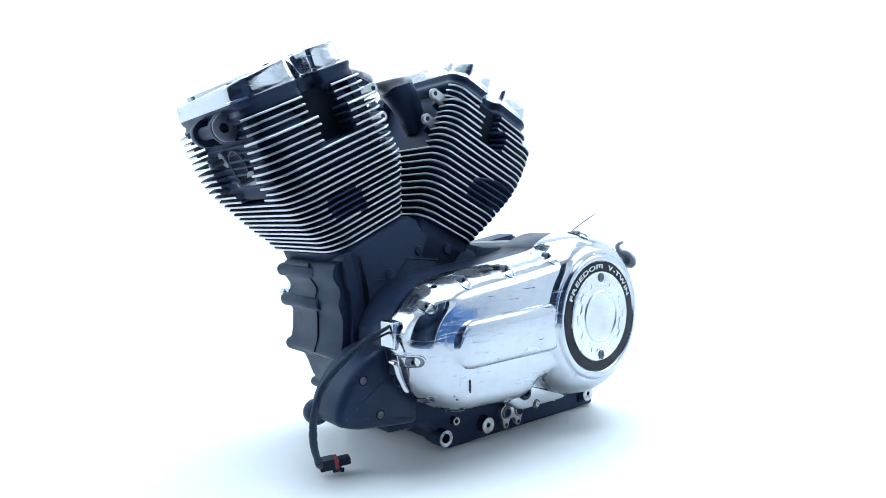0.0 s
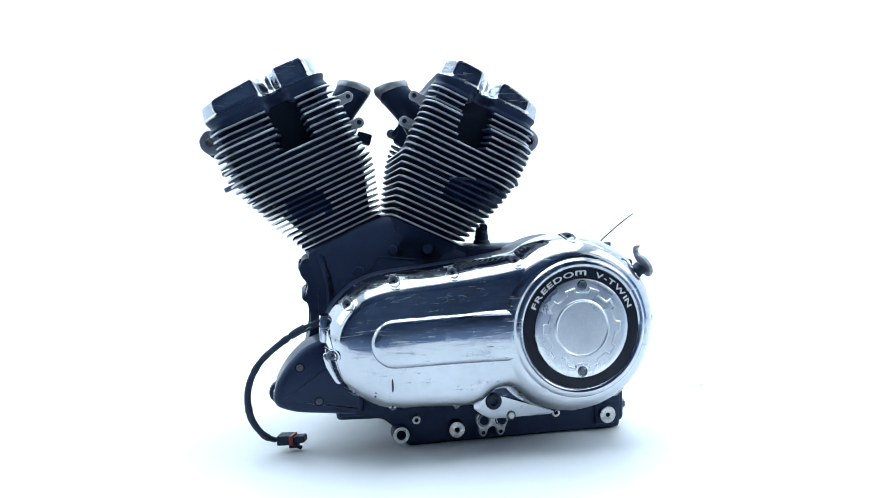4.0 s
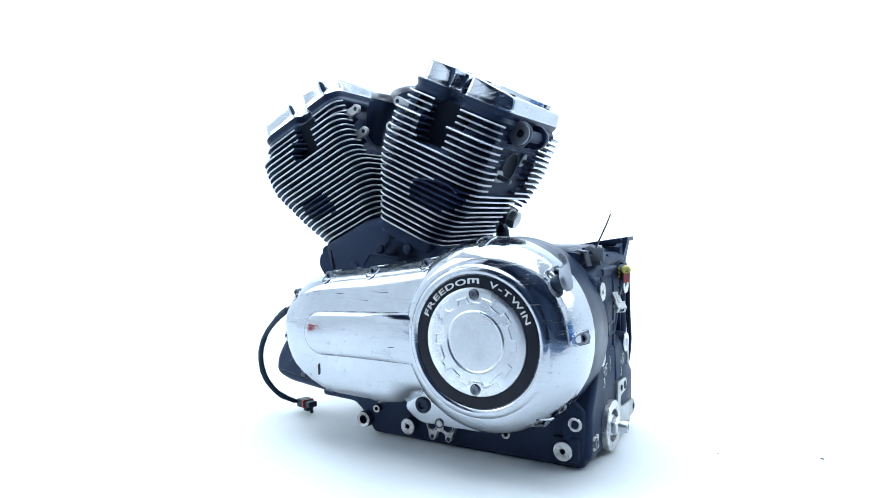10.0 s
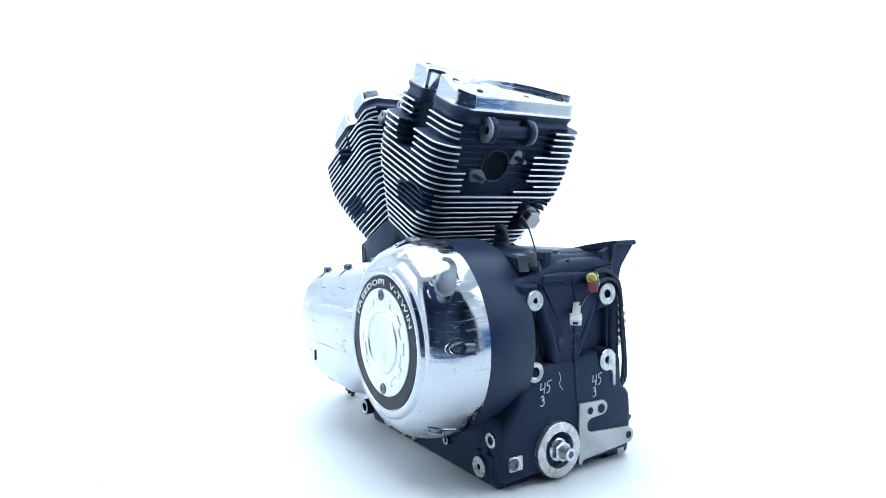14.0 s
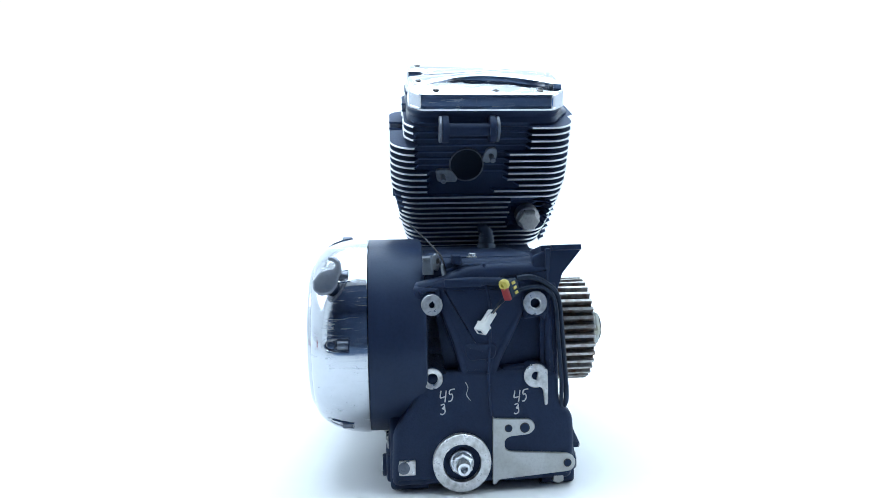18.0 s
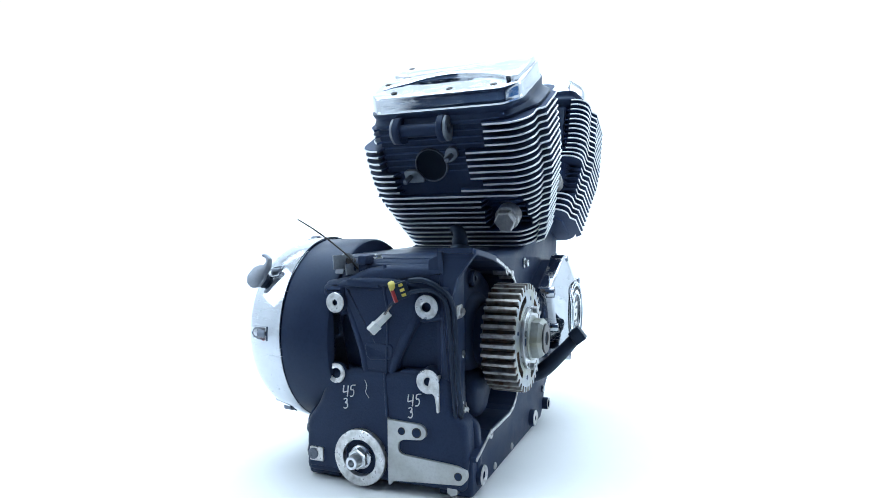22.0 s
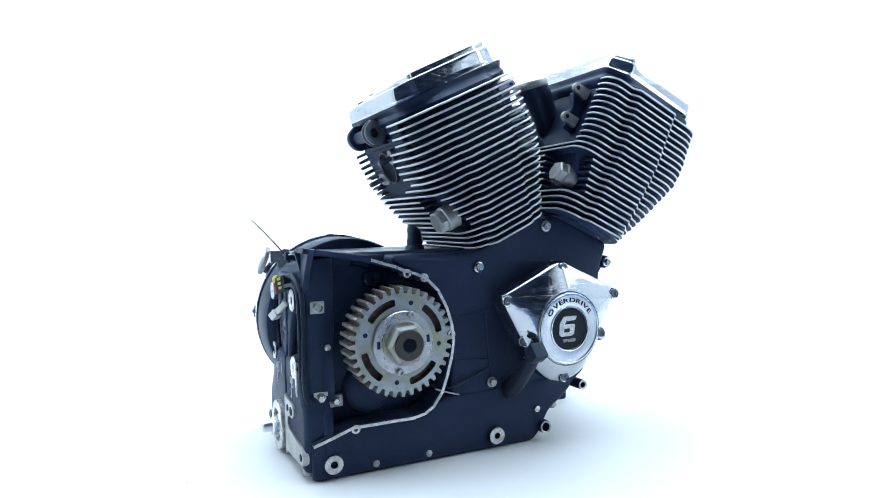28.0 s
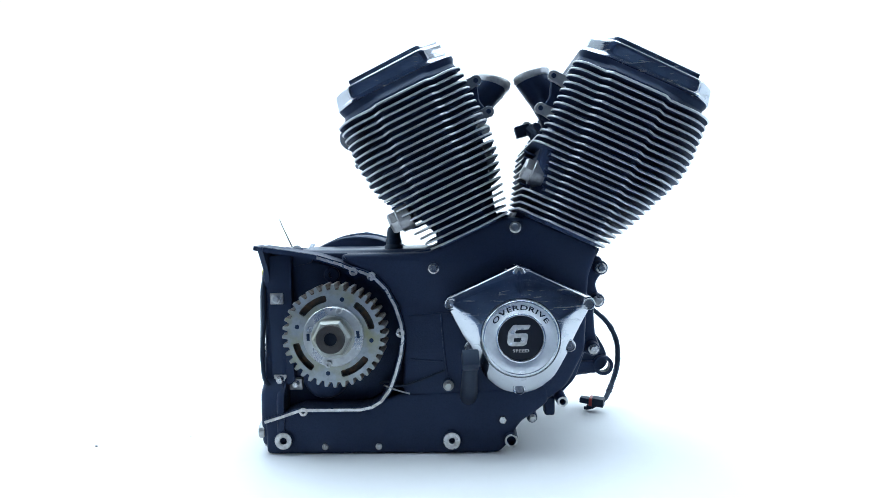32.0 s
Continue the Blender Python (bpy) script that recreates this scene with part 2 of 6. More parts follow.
def tube(bm, points, radius, n=8, smoothing=8, mat=0, ripple=0.0):
    """A round cable or pipe along points; radius may be a list, one for each point."""
    line = spline(points, smoothing) if smoothing else [Vector(p) for p in points]
    rad = radius if isinstance(radius, (list, tuple)) else None
    up = Vector((0.13, 0.21, 0.97))
    rings = []
    for i, p in enumerate(line):
        d = (line[min(i + 1, len(line) - 1)] - line[max(i - 1, 0)]).normalized()
        sx = d.cross(up)
        if sx.length < 1e-3:
            sx = d.cross(Vector((1, 0, 0)))
        sx.normalize()
        sy = d.cross(sx)
        if rad:
            f = i / (len(line) - 1) * (len(rad) - 1)
            j = min(int(f), len(rad) - 2)
            r = rad[j] + (rad[j + 1] - rad[j]) * (f - j)
        else:
            r = radius
        if ripple:
            r *= 1 + ripple * (random.random() - 0.5)
        rings.append([p + (sx * math.cos(2 * math.pi * k / n) + sy * math.sin(2 * math.pi * k / n)) * r for k in range(n)])
    loft(bm, rings, mat)
    return bm


def ribbon(bm, pts, width, put, h0, h1, mat=0):
    """A flat raised strip that follows a 2D line."""
    line = [Vector(p) for p in pts]
    left, right = [], []
    for i, p in enumerate(line):
        d = (line[min(i + 1, len(line) - 1)] - line[max(i - 1, 0)]).normalized()
        s = Vector((-d.y, d.x)) * width / 2
        left.append(tuple(p + s))
        right.append(tuple(p - s))
    poly = left + right[::-1]
    loft(bm, [[put(u, v, h0) for u, v in poly], [put(u, v, h1) for u, v in poly]], mat)
    return bm


def hexagon(bm, r, h0, h1, m, mat=0):
    """A hexagon head with a chamfered top."""
    def ring(rr, h):
        return [m @ Vector((rr * math.cos(math.pi / 3 * k), rr * math.sin(math.pi / 3 * k), h)) for k in range(6)]
    loft(bm, [ring(r, h0), ring(r, h1 - r * 0.18), ring(r * 0.86, h1)], mat)
    return bm


def letters(text, size, depth, spacing=1.0, bold=0.016):
    """A list of (mesh, width) for each character, built with the built-in font."""
    out = []
    for ch in text:
        if ch == " ":
            out.append((None, size * 0.45))
            continue
        if ch == "M":
            w, s, hh = size * 0.80, size * 0.15, size * 0.69
            bm = bmesh.new()
            pts = [(-w / 2, 0), (-w / 2, hh - s / 2), (-w / 2 + s / 2, hh), (w / 2 - s / 2, hh), (w / 2, hh - s / 2), (w / 2, 0), (w / 2 - s, 0), (w / 2 - s, hh - s), (s / 2, hh - s), (s / 2, s * 0.9), (-s / 2, s * 0.9),
                   (-s / 2, hh - s), (s - w / 2, hh - s), (s - w / 2, 0)]
            loft(bm, [[Vector((u, v, h)) for u, v in pts] for h in (-depth, depth)])
            bmesh.ops.triangulate(bm, faces=bm.faces[:])
            me = bpy.data.meshes.new("glyph")
            bm.to_mesh(me)
            bm.free()
            out.append((me, w * spacing + size * 0.12))
            continue
        cu = bpy.data.curves.new("glyph", "FONT")
        cu.body, cu.size, cu.extrude, cu.offset = ch, size, depth, size * bold
        ob = bpy.data.objects.new("glyph", cu)
        scene.collection.objects.link(ob)
        bpy.context.view_layer.update()
        me = bpy.data.meshes.new_from_object(ob.evaluated_get(bpy.context.evaluated_depsgraph_get()))
        xs = [v.co.x for v in me.vertices]
        for v in me.vertices:
            v.co.x -= (min(xs) + max(xs)) / 2
        out.append((me, (max(xs) - min(xs)) * spacing + size * 0.12))
        bpy.data.objects.remove(ob)
    return out


def arc_lettering(name, text, size, radius, mid_angle, m, mat, parent, depth=0.0006, label="", stretch=1.0, arc=None):
    """Words set round a circle in the local xy plane of m; mid_angle in degrees from +x."""
    glyphs = letters(text, size, depth)
    if arc:
        stretch = radians(arc) * radius / sum(w for _, w in glyphs)
    total = sum(w for _, w in glyphs) * stretch
    bm = bmesh.new()
    pos = -total / 2
    for me, w in glyphs:
        if me:
            a = radians(mid_angle) - (pos + w * stretch / 2) / radius
            t = m @ Matrix.Rotation(a - math.pi / 2, 4, "Z") @ Matrix.Translation((0, radius, 0)) @ Matrix.Diagonal((stretch, 1, 1, 1)) @ Matrix.Translation((0, -size * 0.35, 0))
            tmp = me.copy()
            tmp.transform(t)
            bm.from_mesh(tmp)
            bpy.data.meshes.remove(tmp)
        pos += w * stretch
    return part(name, bm, mat, parent, label)


def line_lettering(name, text, size, m, mat, parent, depth=0.0004, label="", stretch=1.0, bold=0.016):
    glyphs = letters(text, size, depth, 1.0, bold)
    total = sum(w for _, w in glyphs) * stretch
    bm = bmesh.new()
    pos = -total / 2
    for me, w in glyphs:
        if me:
            tmp = me.copy()
            tmp.transform(m @ Matrix.Translation((pos + w * stretch / 2, 0, 0)) @ Matrix.Diagonal((stretch, 1, 1, 1)))
            bm.from_mesh(tmp)
            bpy.data.meshes.remove(tmp)
        pos += w * stretch
    return part(name, bm, mat, parent, label)


# ---- the studio ----
# the white floor ends just before the camera
FLOOR_END = -1.075


def build_studio():
    bm = bmesh.new()
    plate(bm, [(-4.0, -1.32), (-1.62, -1.32), (-1.62, FLOOR_END), (1.62, FLOOR_END), (1.62, -1.32), (4.0, -1.32), (4.0, 2.8), (-4.0, 2.8)], lambda u, v, h: Vector((u, v, h)), -0.16, -0.06)
    tagged(part("floor", bm, WHITE), "plain white studio floor round the turntable", "floor", kind="structure")
    bm = bmesh.new()
    plate(bm, [(-4.0, -4.6), (4.0, -4.6), (4.0, -1.32), (1.62, -1.32), (1.62, FLOOR_END), (-1.62, FLOOR_END), (-1.62, -1.32), (-4.0, -1.32)], lambda u, v, h: Vector((u, v, h)), -0.18, -0.08)
    tagged(part("floor_dark", bm, DARKWALL), "dark floor of the room behind the camera", "floor", kind="structure")
    bm = bmesh.new()
    # back wall that sweeps up out of the floor in a curve
    prof = [(1.9, -0.06), (2.0, -0.055), (2.1, -0.03), (2.2, 0.03), (2.28, 0.12), (2.34, 0.24), (2.36, 0.4), (2.36, 2.6), (2.46, 2.6), (2.46, -0.06)]
    loft(bm, [[Vector((x, y, z)) for y, z in prof] for x in (-2.6, 2.6)])
    tagged(part("wall_back", bm, WALLWHITE, smooth=True), "white paper backdrop curving up from the floor", "wall", kind="structure")
    for name, x0, x1 in (("wall_side_a", -2.7, -2.6), ("wall_side_b", 2.6, 2.7)):
        bm = bmesh.new()
        block(bm, x0, x1, -1.32, 2.46, -0.06, 2.6, 0.002)
        tagged(part(name, bm, WALLWHITE), "white side wall of the photo booth", "wall", kind="structure")
    for name, x0, x1 in (("wall_front_a", -2.7, -1.62), ("wall_front_b", 1.62, 2.7)):
        bm = bmesh.new()
        block(bm, x0, x1, -1.42, -1.32, -0.06, 2.6, 0.002)
        tagged(part(name, bm, WALLWHITE), "white front panel of the photo booth", "wall", kind="structure")
    bm = bmesh.new()
    block(bm, -2.7, 2.7, -1.32, 2.46, 2.6, 2.7, 0.002)
    tagged(part("ceiling", bm, WALLWHITE), "white ceiling of the photo booth", "ceiling", kind="structure")
    for name, b in (("wall_dark_back", (-4.0, 4.0, -4.7, -4.6)), ("wall_dark_a", (-4.1, -4.0, -4.6, -1.3)), ("wall_dark_b", (4.0, 4.1, -4.6, -1.3)),
                    ("wall_dark_c", (-4.0, -2.7, -1.42, -1.32)), ("wall_dark_d", (2.7, 4.0, -1.42, -1.32))):
        bm = bmesh.new()
        block(bm, *b, -0.08, 2.9, 0.002)
        tagged(part(name, bm, DARKWALL), "dark wall of the room behind the camera", "wall", kind="structure")
    bm = bmesh.new()
    block(bm, -4.1, 4.1, -4.7, -1.2, 2.9, 3.0, 0.002)
    tagged(part("ceiling_dark", bm, DARKWALL), "dark ceiling of the room behind the camera", "ceiling", kind="structure")
    # crates beside the camera, seen only as reflections in the chrome
    for name, mat, x, y, sx, sy, sz, label in (("storage_crate", BLUEBOX, 1.92, -1.06, 0.46, 0.44, 0.60, "blue plastic storage crate standing on the studio floor"),
                                               ("storage_crate", REDBOX, -1.75, -0.42, 0.12, 0.11, 0.12, "small red plastic crate standing on the studio floor")):
        bm = bmesh.new()
        out = rounded([(-sx / 2, -sy / 2), (sx / 2, -sy / 2), (sx / 2, sy / 2), (-sx / 2, sy / 2)], 0.02, 3)
        loft(bm, [[Vector((x + u, y + v, -0.06 + h)) for u, v in inset(out, d)] for h, d in ((0.0, 0.01), (sz - 0.03, 0.0), (sz - 0.03, -0.012), (sz, -0.012), (sz, 0.004), (0.02, 0.014))])
        tagged(part(name, bm, mat), label, "crate")
    # turntable
    table = tagged(new("turntable"), "round white turntable under the engine", "turntable")
    bm = bmesh.new()
    lathe(bm, [(0.0, -0.04), (0.985, -0.04), (0.99, -0.035), (0.99, -0.004), (0.986, 0.0), (0.0, 0.0)], None, 128)
    part("table_top", bm, WHITE, table, smooth=True)
    bm = bmesh.new()
    lathe(bm, [(0.30, -0.06), (0.30, -0.04)], None, 48)
    part("base", bm, WHITE, table)
    rnd = random.Random(4)
    spots = [(0.419, 0.056), (-0.05, -0.52), (0.55, 0.10)]
    for x, y in spots:
        bm = bmesh.new()
        s = rnd.uniform(0.0008, 0.0016)
        block(bm, -s * rnd.uniform(1, 2.5), s, -s, s, 0.0, s * 0.8, s * 0.25, m=pose(x, y, 0.0, 0, 0, rnd.uniform(0, 180)))
        part("grit", bm, SPECK, table, "speck of dark grit")
    return table


table = build_studio()
engine = tagged(new("motorcycle_engine"), "used black and chrome V-twin motorcycle engine standing on a white turntable", "engine")

# ---- cylinders and heads ----
CRANK = Vector((-0.107, 0.0, 0.19))
S25, C25 = math.sin(radians(25)), math.cos(radians(25))
FIN0, FIN_T = 0.1555, 0.0032
# heights of the fins; the front cylinder's lower ones stand closer
FINS_REAR = [0.1555 + 0.010078 * k for k in range(22)]
FINS_FRONT = [0.1562 + 0.00918 * k for k in range(12)] + [0.2664 + 0.010078 * k for k in range(11)]
# height, outward reach, inward reach of the fins
REACH_REAR = [(0.155, 0.066, 0.060), (0.175, 0.073, 0.065), (0.20, 0.083, 0.071), (0.22, 0.090, 0.077), (0.245, 0.098, 0.084), (0.262, 0.102, 0.086), (0.28, 0.105, 0.088), (0.31, 0.108, 0.087), (0.40, 0.107, 0.086)]
REACH_FRONT = [(0.155, 0.068, 0.071), (0.175, 0.076, 0.076), (0.20, 0.088, 0.083), (0.22, 0.096, 0.090), (0.245, 0.105, 0.095), (0.262, 0.112, 0.089), (0.28, 0.119, 0.088), (0.31, 0.122, 0.087), (0.40, 0.118, 0.087)]
# height, half width across the engine
WIDTH = [(0.12, 0.108), (0.155, 0.117), (0.19, 0.126), (0.215, 0.131), (0.25, 0.139), (0.28, 0.143), (0.40, 0.143)]


def table_at(rows, h, col):
    return float(np.interp(h, [r[0] for r in rows], [r[col] for r in rows]))


def cylinder_frame(side, yc):
    def put(a, b, h):
        return Vector((CRANK.x + side * (a * C25 + h * S25), yc + b, CRANK.z - a * S25 + h * C25))
    return put


def cyl_outline(reach, h, shrink=0.0, corner=0.036, step=0.006):
    """Outline of a fin in (a, b), with the stepped relief on the right-hand side."""
    out_a, in_a, w = table_at(reach, h, 1) - shrink, -table_at(reach, h, 2) + shrink, table_at(WIDTH, h, 1) - shrink
    lo, hi = -w, w
    if h > 0.343:
        lo += 0.021
    relief = 0.011
    s1, s2 = 0.047, -0.030 - 0.05 * (h - 0.19)
    pts = []

    def side(p, q):
        n = max(2, int((Vector(q) - Vector(p)).length / step))
        for k in range(n):
            t = k / n
            pts.append((p[0] + (q[0] - p[0]) * t, p[1] + (q[1] - p[1]) * t))

    def corner_arc(cx, cy, r, a0):
        for k in range(7):
            t = radians(a0 + 90 * k / 7)
            pts.append((cx + r * math.cos(t), cy + r * math.sin(t)))
    r = min(corner, (out_a - in_a) * 0.35)
    # anticlockwise from the outward face's right-hand end
    side((out_a, lo + r), (out_a, hi - relief - r))
    corner_arc(out_a - r, hi - relief - r, r, 0)
    side((out_a - r, hi - relief), (s1 + 0.005, hi - relief))
    pts.append((s1 + 0.005, hi - relief))
    pts.append((s1 - 0.005, hi))
    side((s1 - 0.005, hi), (s2 + 0.005, hi))
    pts.append((s2 + 0.005, hi))
    pts.append((s2 - 0.005, hi - relief * 0.75))
    rr = min(r, 0.024)
    side((s2 - 0.005, hi - relief * 0.75), (in_a + rr, hi - relief * 0.75))
    corner_arc(in_a + rr, hi - relief * 0.75 - rr, rr, 90)
    side((in_a, hi - relief * 0.75 - rr), (in_a, lo + rr))
    corner_arc(in_a + rr, lo + rr, rr, 180)
    side((in_a + rr, lo), (out_a - r, lo))
    corner_arc(out_a - r, lo + r, r, 270)
    return pts, (out_a, in_a, lo, hi)


PAD_REAR = [(-0.002, 0.206), (0.040, 0.206), (0.074, 0.224), (0.090, 0.240), (0.088, 0.257), (0.046, 0.260), (0.000, 0.242)]
PAD_FRONT = [(0.002, 0.192), (0.056, 0.203), (0.056, 0.238), (0.002, 0.228)]


def in_pad(a, h, pad):
    inside = False
    for (a0, h0), (a1, h1) in zip(pad, pad[1:] + pad[:1]):
        if (h0 > h) != (h1 > h) and a < a0 + (h - h0) / (h1 - h0) * (a1 - a0):
            inside = not inside
    return inside


def fin_cut(h, a, b, box, plug_outside, pad):
    """How deep the fin is cut back at this point of its outline, in metres."""
    out_a, in_a, lo, hi = box
    k = round((h - FIN0) / 0.00962)
    on_out, on_in, on_left = a > out_a - 0.012, a < in_a + 0.010, b < lo + 0.012
    if on_left and k >= 16 and -0.020 - 0.0004 * (k - 16) < a < 0.026 - 0.0015 * (k - 16):
        return 0.034
    if on_left and in_pad(a, h, pad):
        return 0.0028
    if on_out and k >= 11:
        right = {11: 0.010, 12: 0.010, 13: 0.050, 14: 0.030, 15: 0.030, 16: 0.030, 17: 0.030, 18: 0.030}.get(k, 0.064)
        left = {11: -0.066, 12: -0.086, 13: -0.086, 14: -0.086, 15: -0.086}.get(k, -0.106)
        if left < b < right:
            return 0.0150
    if plug_outside and on_out and 4 <= k <= 9 and 0.045 < b < 0.106:
        return 0.022
    if not plug_outside and a < in_a + 0.026 and 4 <= k <= 9 and b > 0.050:
        return 0.029
    if on_in and k >= 12 and -0.098 < b < 0.100:
        return 0.018
    return 0.0


def build_fin(h, reach, put, parent, plug_outside, pad):
    pts, box = cyl_outline(reach, h)
    mid_a, mid_b = (box[0] + box[1]) / 2, (box[2] + box[3]) / 2
    line, cuts = [], []
    for a, b in pts + pts[:1]:
        c = fin_cut(h, a, b, box, plug_outside, pad)
        if c:
            a2 = min(max(a, box[1] + c), box[0] - c)
            b2 = min(max(b, box[2] + c), box[3])
        else:
            a2, b2 = a, b
        line.append((a2, b2))
        cuts.append(c)
    line, cuts = line[:-1], cuts[:-1]
    keep = [i for i in range(len(line)) if (Vector(line[i]) - Vector(line[i - 1])).length > 1e-5]
    line, cuts = [line[i] for i in keep], [cuts[i] for i in keep]
    bm = bmesh.new()
    rows = [(-FIN_T / 2, 0.0010), (-FIN_T / 2 + 0.0009, 0.0), (FIN_T / 2 - 0.0009, 0.0), (FIN_T / 2, 0.0010)]
    wob = 0.0005 * math.sin(h * 280)
    rings = []
    for dh, d in rows:
        f = 1 - d / 0.11
        rings.append([bm.verts.new(put(mid_a + (a - mid_a) * f + wob, mid_b + (b - mid_b) * f, h + dh)) for a, b in line])
    n = len(line)
    for r0, r1 in zip(rings, rings[1:]):
        for i in range(n):
            j = (i + 1) % n
            fc = bm.faces.new((r0[i], r0[j], r1[j], r1[i]))
            fc.material_index = 0 if (cuts[i] or cuts[j]) else 1
    bm.faces.new(rings[0])
    bm.faces.new(rings[-1])
    return part("cooling_fin", bm, [FINPAINT, FINEDGE], parent)


def build_cylinder(side, yc, reach, plug_outside, where):
    put = cylinder_frame(side, yc)
    core = bmesh.new()
    rows = []
    for h in (0.151, 0.160, 0.19, 0.22, 0.25, 0.262, 0.297, 0.304, 0.34, 0.372):
        pts, box = cyl_outline(reach, h, 0.023, 0.03)
        swell = 0.007 if h < 0.255 else 0.0
        rows.append([put(a - swell if a < 0 else a, max(b, -0.100) if h > 0.30 and abs(a) < 0.034 else b, h) for a, b in pts])
    # outlines of equal length
    rows = [[r[int(i * len(r) / 96)] for i in range(96)] for r in rows]
    loft(core, rows)
    cyl = part("cylinder", core, FINPAINT, engine, f"black finned {where} cylinder with polished fin edges")
    for h in FINS_REAR if side > 0 else FINS_FRONT:
        build_fin(h, reach, put, cyl, plug_outside, PAD_REAR if side > 0 else PAD_FRONT)
    # foot that joins the crankcase
    bm = bmesh.new()
    rows = []
    for h, sh in ((0.05, 0.026), (0.10, 0.012), (0.134, 0.008), (0.140, 0.005), (0.152, 0.005)):
        pts, box = cyl_outline(reach, 0.16, sh, 0.03)
        rows.append([put(a, min(max(b, -0.052 - yc), 0.130 - yc), h) for a, b in pts])
    rows = [[r[int(i * len(r) / 96)] for i in range(96)] for r in rows]
    loft(bm, rows)
    foot = part("cylinder_foot", bm, CAST, engine, f"black cast foot of the {where} cylinder", smooth=True)
    # stud ribs down both sides of the foot
    for a0 in (-0.044, -0.004, 0.040):
        for y0, out in ((0.132, 1),):
            bm = bmesh.new()
            tube(bm, [put(a0, y0 - yc - out * 0.004, 0.150), put(a0, y0 - yc - out * 0.003, 0.138), put(a0 * 1.02, y0 - yc - out * 0.003, 0.112), put(a0 * 1.05, y0 - yc - out * 0.004, 0.088)], [0.0060, 0.0056, 0.0050, 0.0030], 12, 4)
            part("stud_rib", bm, CAST, foot, smooth=True)

    # head block between fins and cover
    out_a, in_a = table_at(reach, 0.38, 1), -table_at(reach, 0.38, 2)
    ca, ci = 0.097 if side > 0 else 0.111, -0.080
    lo, hi = -0.117, 0.119

    def deck(bulge, wide):
        return rounded([(ca - 0.001 + wide, lo + 0.014), (ca - 0.001 + wide, hi - 0.018), (0.062, hi), (0.040, hi + bulge), (-0.036, hi + bulge), (-0.050, hi + bulge * 0.2), (ci - 0.004, hi - 0.012), (ci - 0.004, lo + 0.016), (ci + 0.014, lo), (-0.018, lo),
                        (-0.012, lo + 0.016), (0.010, lo + 0.016), (0.018, lo), (ca - 0.020, lo)], 0.012, 4)
    bm = bmesh.new()
    loft(bm, [[put(a, b, h) for a, b in inset(deck(bulge, wide), d)] for h, bulge, wide, d in ((0.360, 0.016, 0.0, 0.016), (0.366, 0.016, 0.002, 0.004), (0.370, 0.016, 0.003, 0.001), (0.3735, 0.015, 0.003, 0.0005), (0.3765, 0.011, 0.001, 0.002),
                                                                                              (0.380, 0.006, 0.0, 0.0030), (0.3835, 0.003, 0.0, 0.0016), (0.3860, 0.001, 0.0, 0.0), (0.3895, 0.0, 0.0, 0.0), (0.3905, 0.0, 0.0, 0.003))])
    head = part("cylinder_head", bm, BLACK, engine, f"black {where} cylinder head", smooth=True)
    # exhaust face: flat black wall behind the port
    bm = bmesh.new()
    face = rounded([(-0.106, 0.257), (0.064, 0.257), (0.064, 0.374), (-0.106, 0.374)], 0.012, 3)
    port_b, port_h = -0.028, 0.307
    loft(bm, [[put(out_a - 0.030, b, h) for b, h in face], [put(out_a - 0.0180, b, h) for b, h in face], [put(out_a - 0.0165, b, h) for b, h in inset(face, 0.002)]])
    part("exhaust_face", bm, SHADEDCAST, head)
    # port ring with a shallow bore, its deep shade painted black
    bm = bmesh.new()
    n = 32
    prof = [(0.0, 0.0122), (0.0222, 0.0122), (0.0228, 0.0126), (0.0245, 0.0132), (0.0252, 0.0128), (0.0256, 0.002)]
    rings = []
    for r, d in prof:
        if r == 0:
            rings.append([put(out_a - 0.026 + d, port_b, port_h) for _ in range(n)])
        else:
            rings.append([put(out_a - 0.026 + d, port_b + r * math.cos(2 * math.pi * i / n), port_h + r * math.sin(2 * math.pi * i / n)) for i in range(n)])
    rings[0] = [put(out_a - 0.0138, port_b + 0.001 * math.cos(2 * math.pi * i / n), port_h + 0.001 * math.sin(2 * math.pi * i / n)) for i in range(n)]
    loft(bm, rings, cap0=True, cap1=False)
    part("exhaust_port", bm, SEAMSHADE, head, "round exhaust port with its bore shade painted black", smooth=True)
    bm = bmesh.new()
    loft(bm, [[put(out_a + d, port_b + r * math.cos(2 * math.pi * i / 40), port_h + r * math.sin(2 * math.pi * i / 40)) for i in range(40)] for r, d in ((0.0238, -0.0140), (0.0242, -0.0118), (0.0254, -0.0116), (0.0262, -0.0126), (0.0264, -0.024))], cap0=False, cap1=False)
    part("port_rim", bm, GREYCAST, head, "thin worn rim of the exhaust port", smooth=True)
    # two studs with bare lugs beside the port
    for sb, sh_, longer in ((0.008, 0.322, 1.0), (-0.064, 0.291, 1.2)):
        bm = bmesh.new()
        if sb > 0:
            lug = rounded([(sb - 0.006, sh_ + 0.012), (sb + 0.009, sh_ + 0.012), (sb + 0.010, sh_ - 0.004), (sb - 0.004, sh_ - 0.012), (sb - 0.014, sh_ - 0.008)], 0.008, 3)
        else:
            lug = rounded([(sb - 0.011, sh_ + 0.010), (sb + 0.012, sh_ + 0.010), (sb + 0.023, sh_ - 0.004), (sb + 0.021, sh_ - 0.010), (sb - 0.008, sh_ - 0.010)], 0.006, 3)
        loft(bm, [[put(out_a - 0.026, b, h) for b, h in lug], [put(out_a - 0.010, b, h) for b, h in lug], [put(out_a - 0.009, b, h) for b, h in inset(lug, 0.001)]])
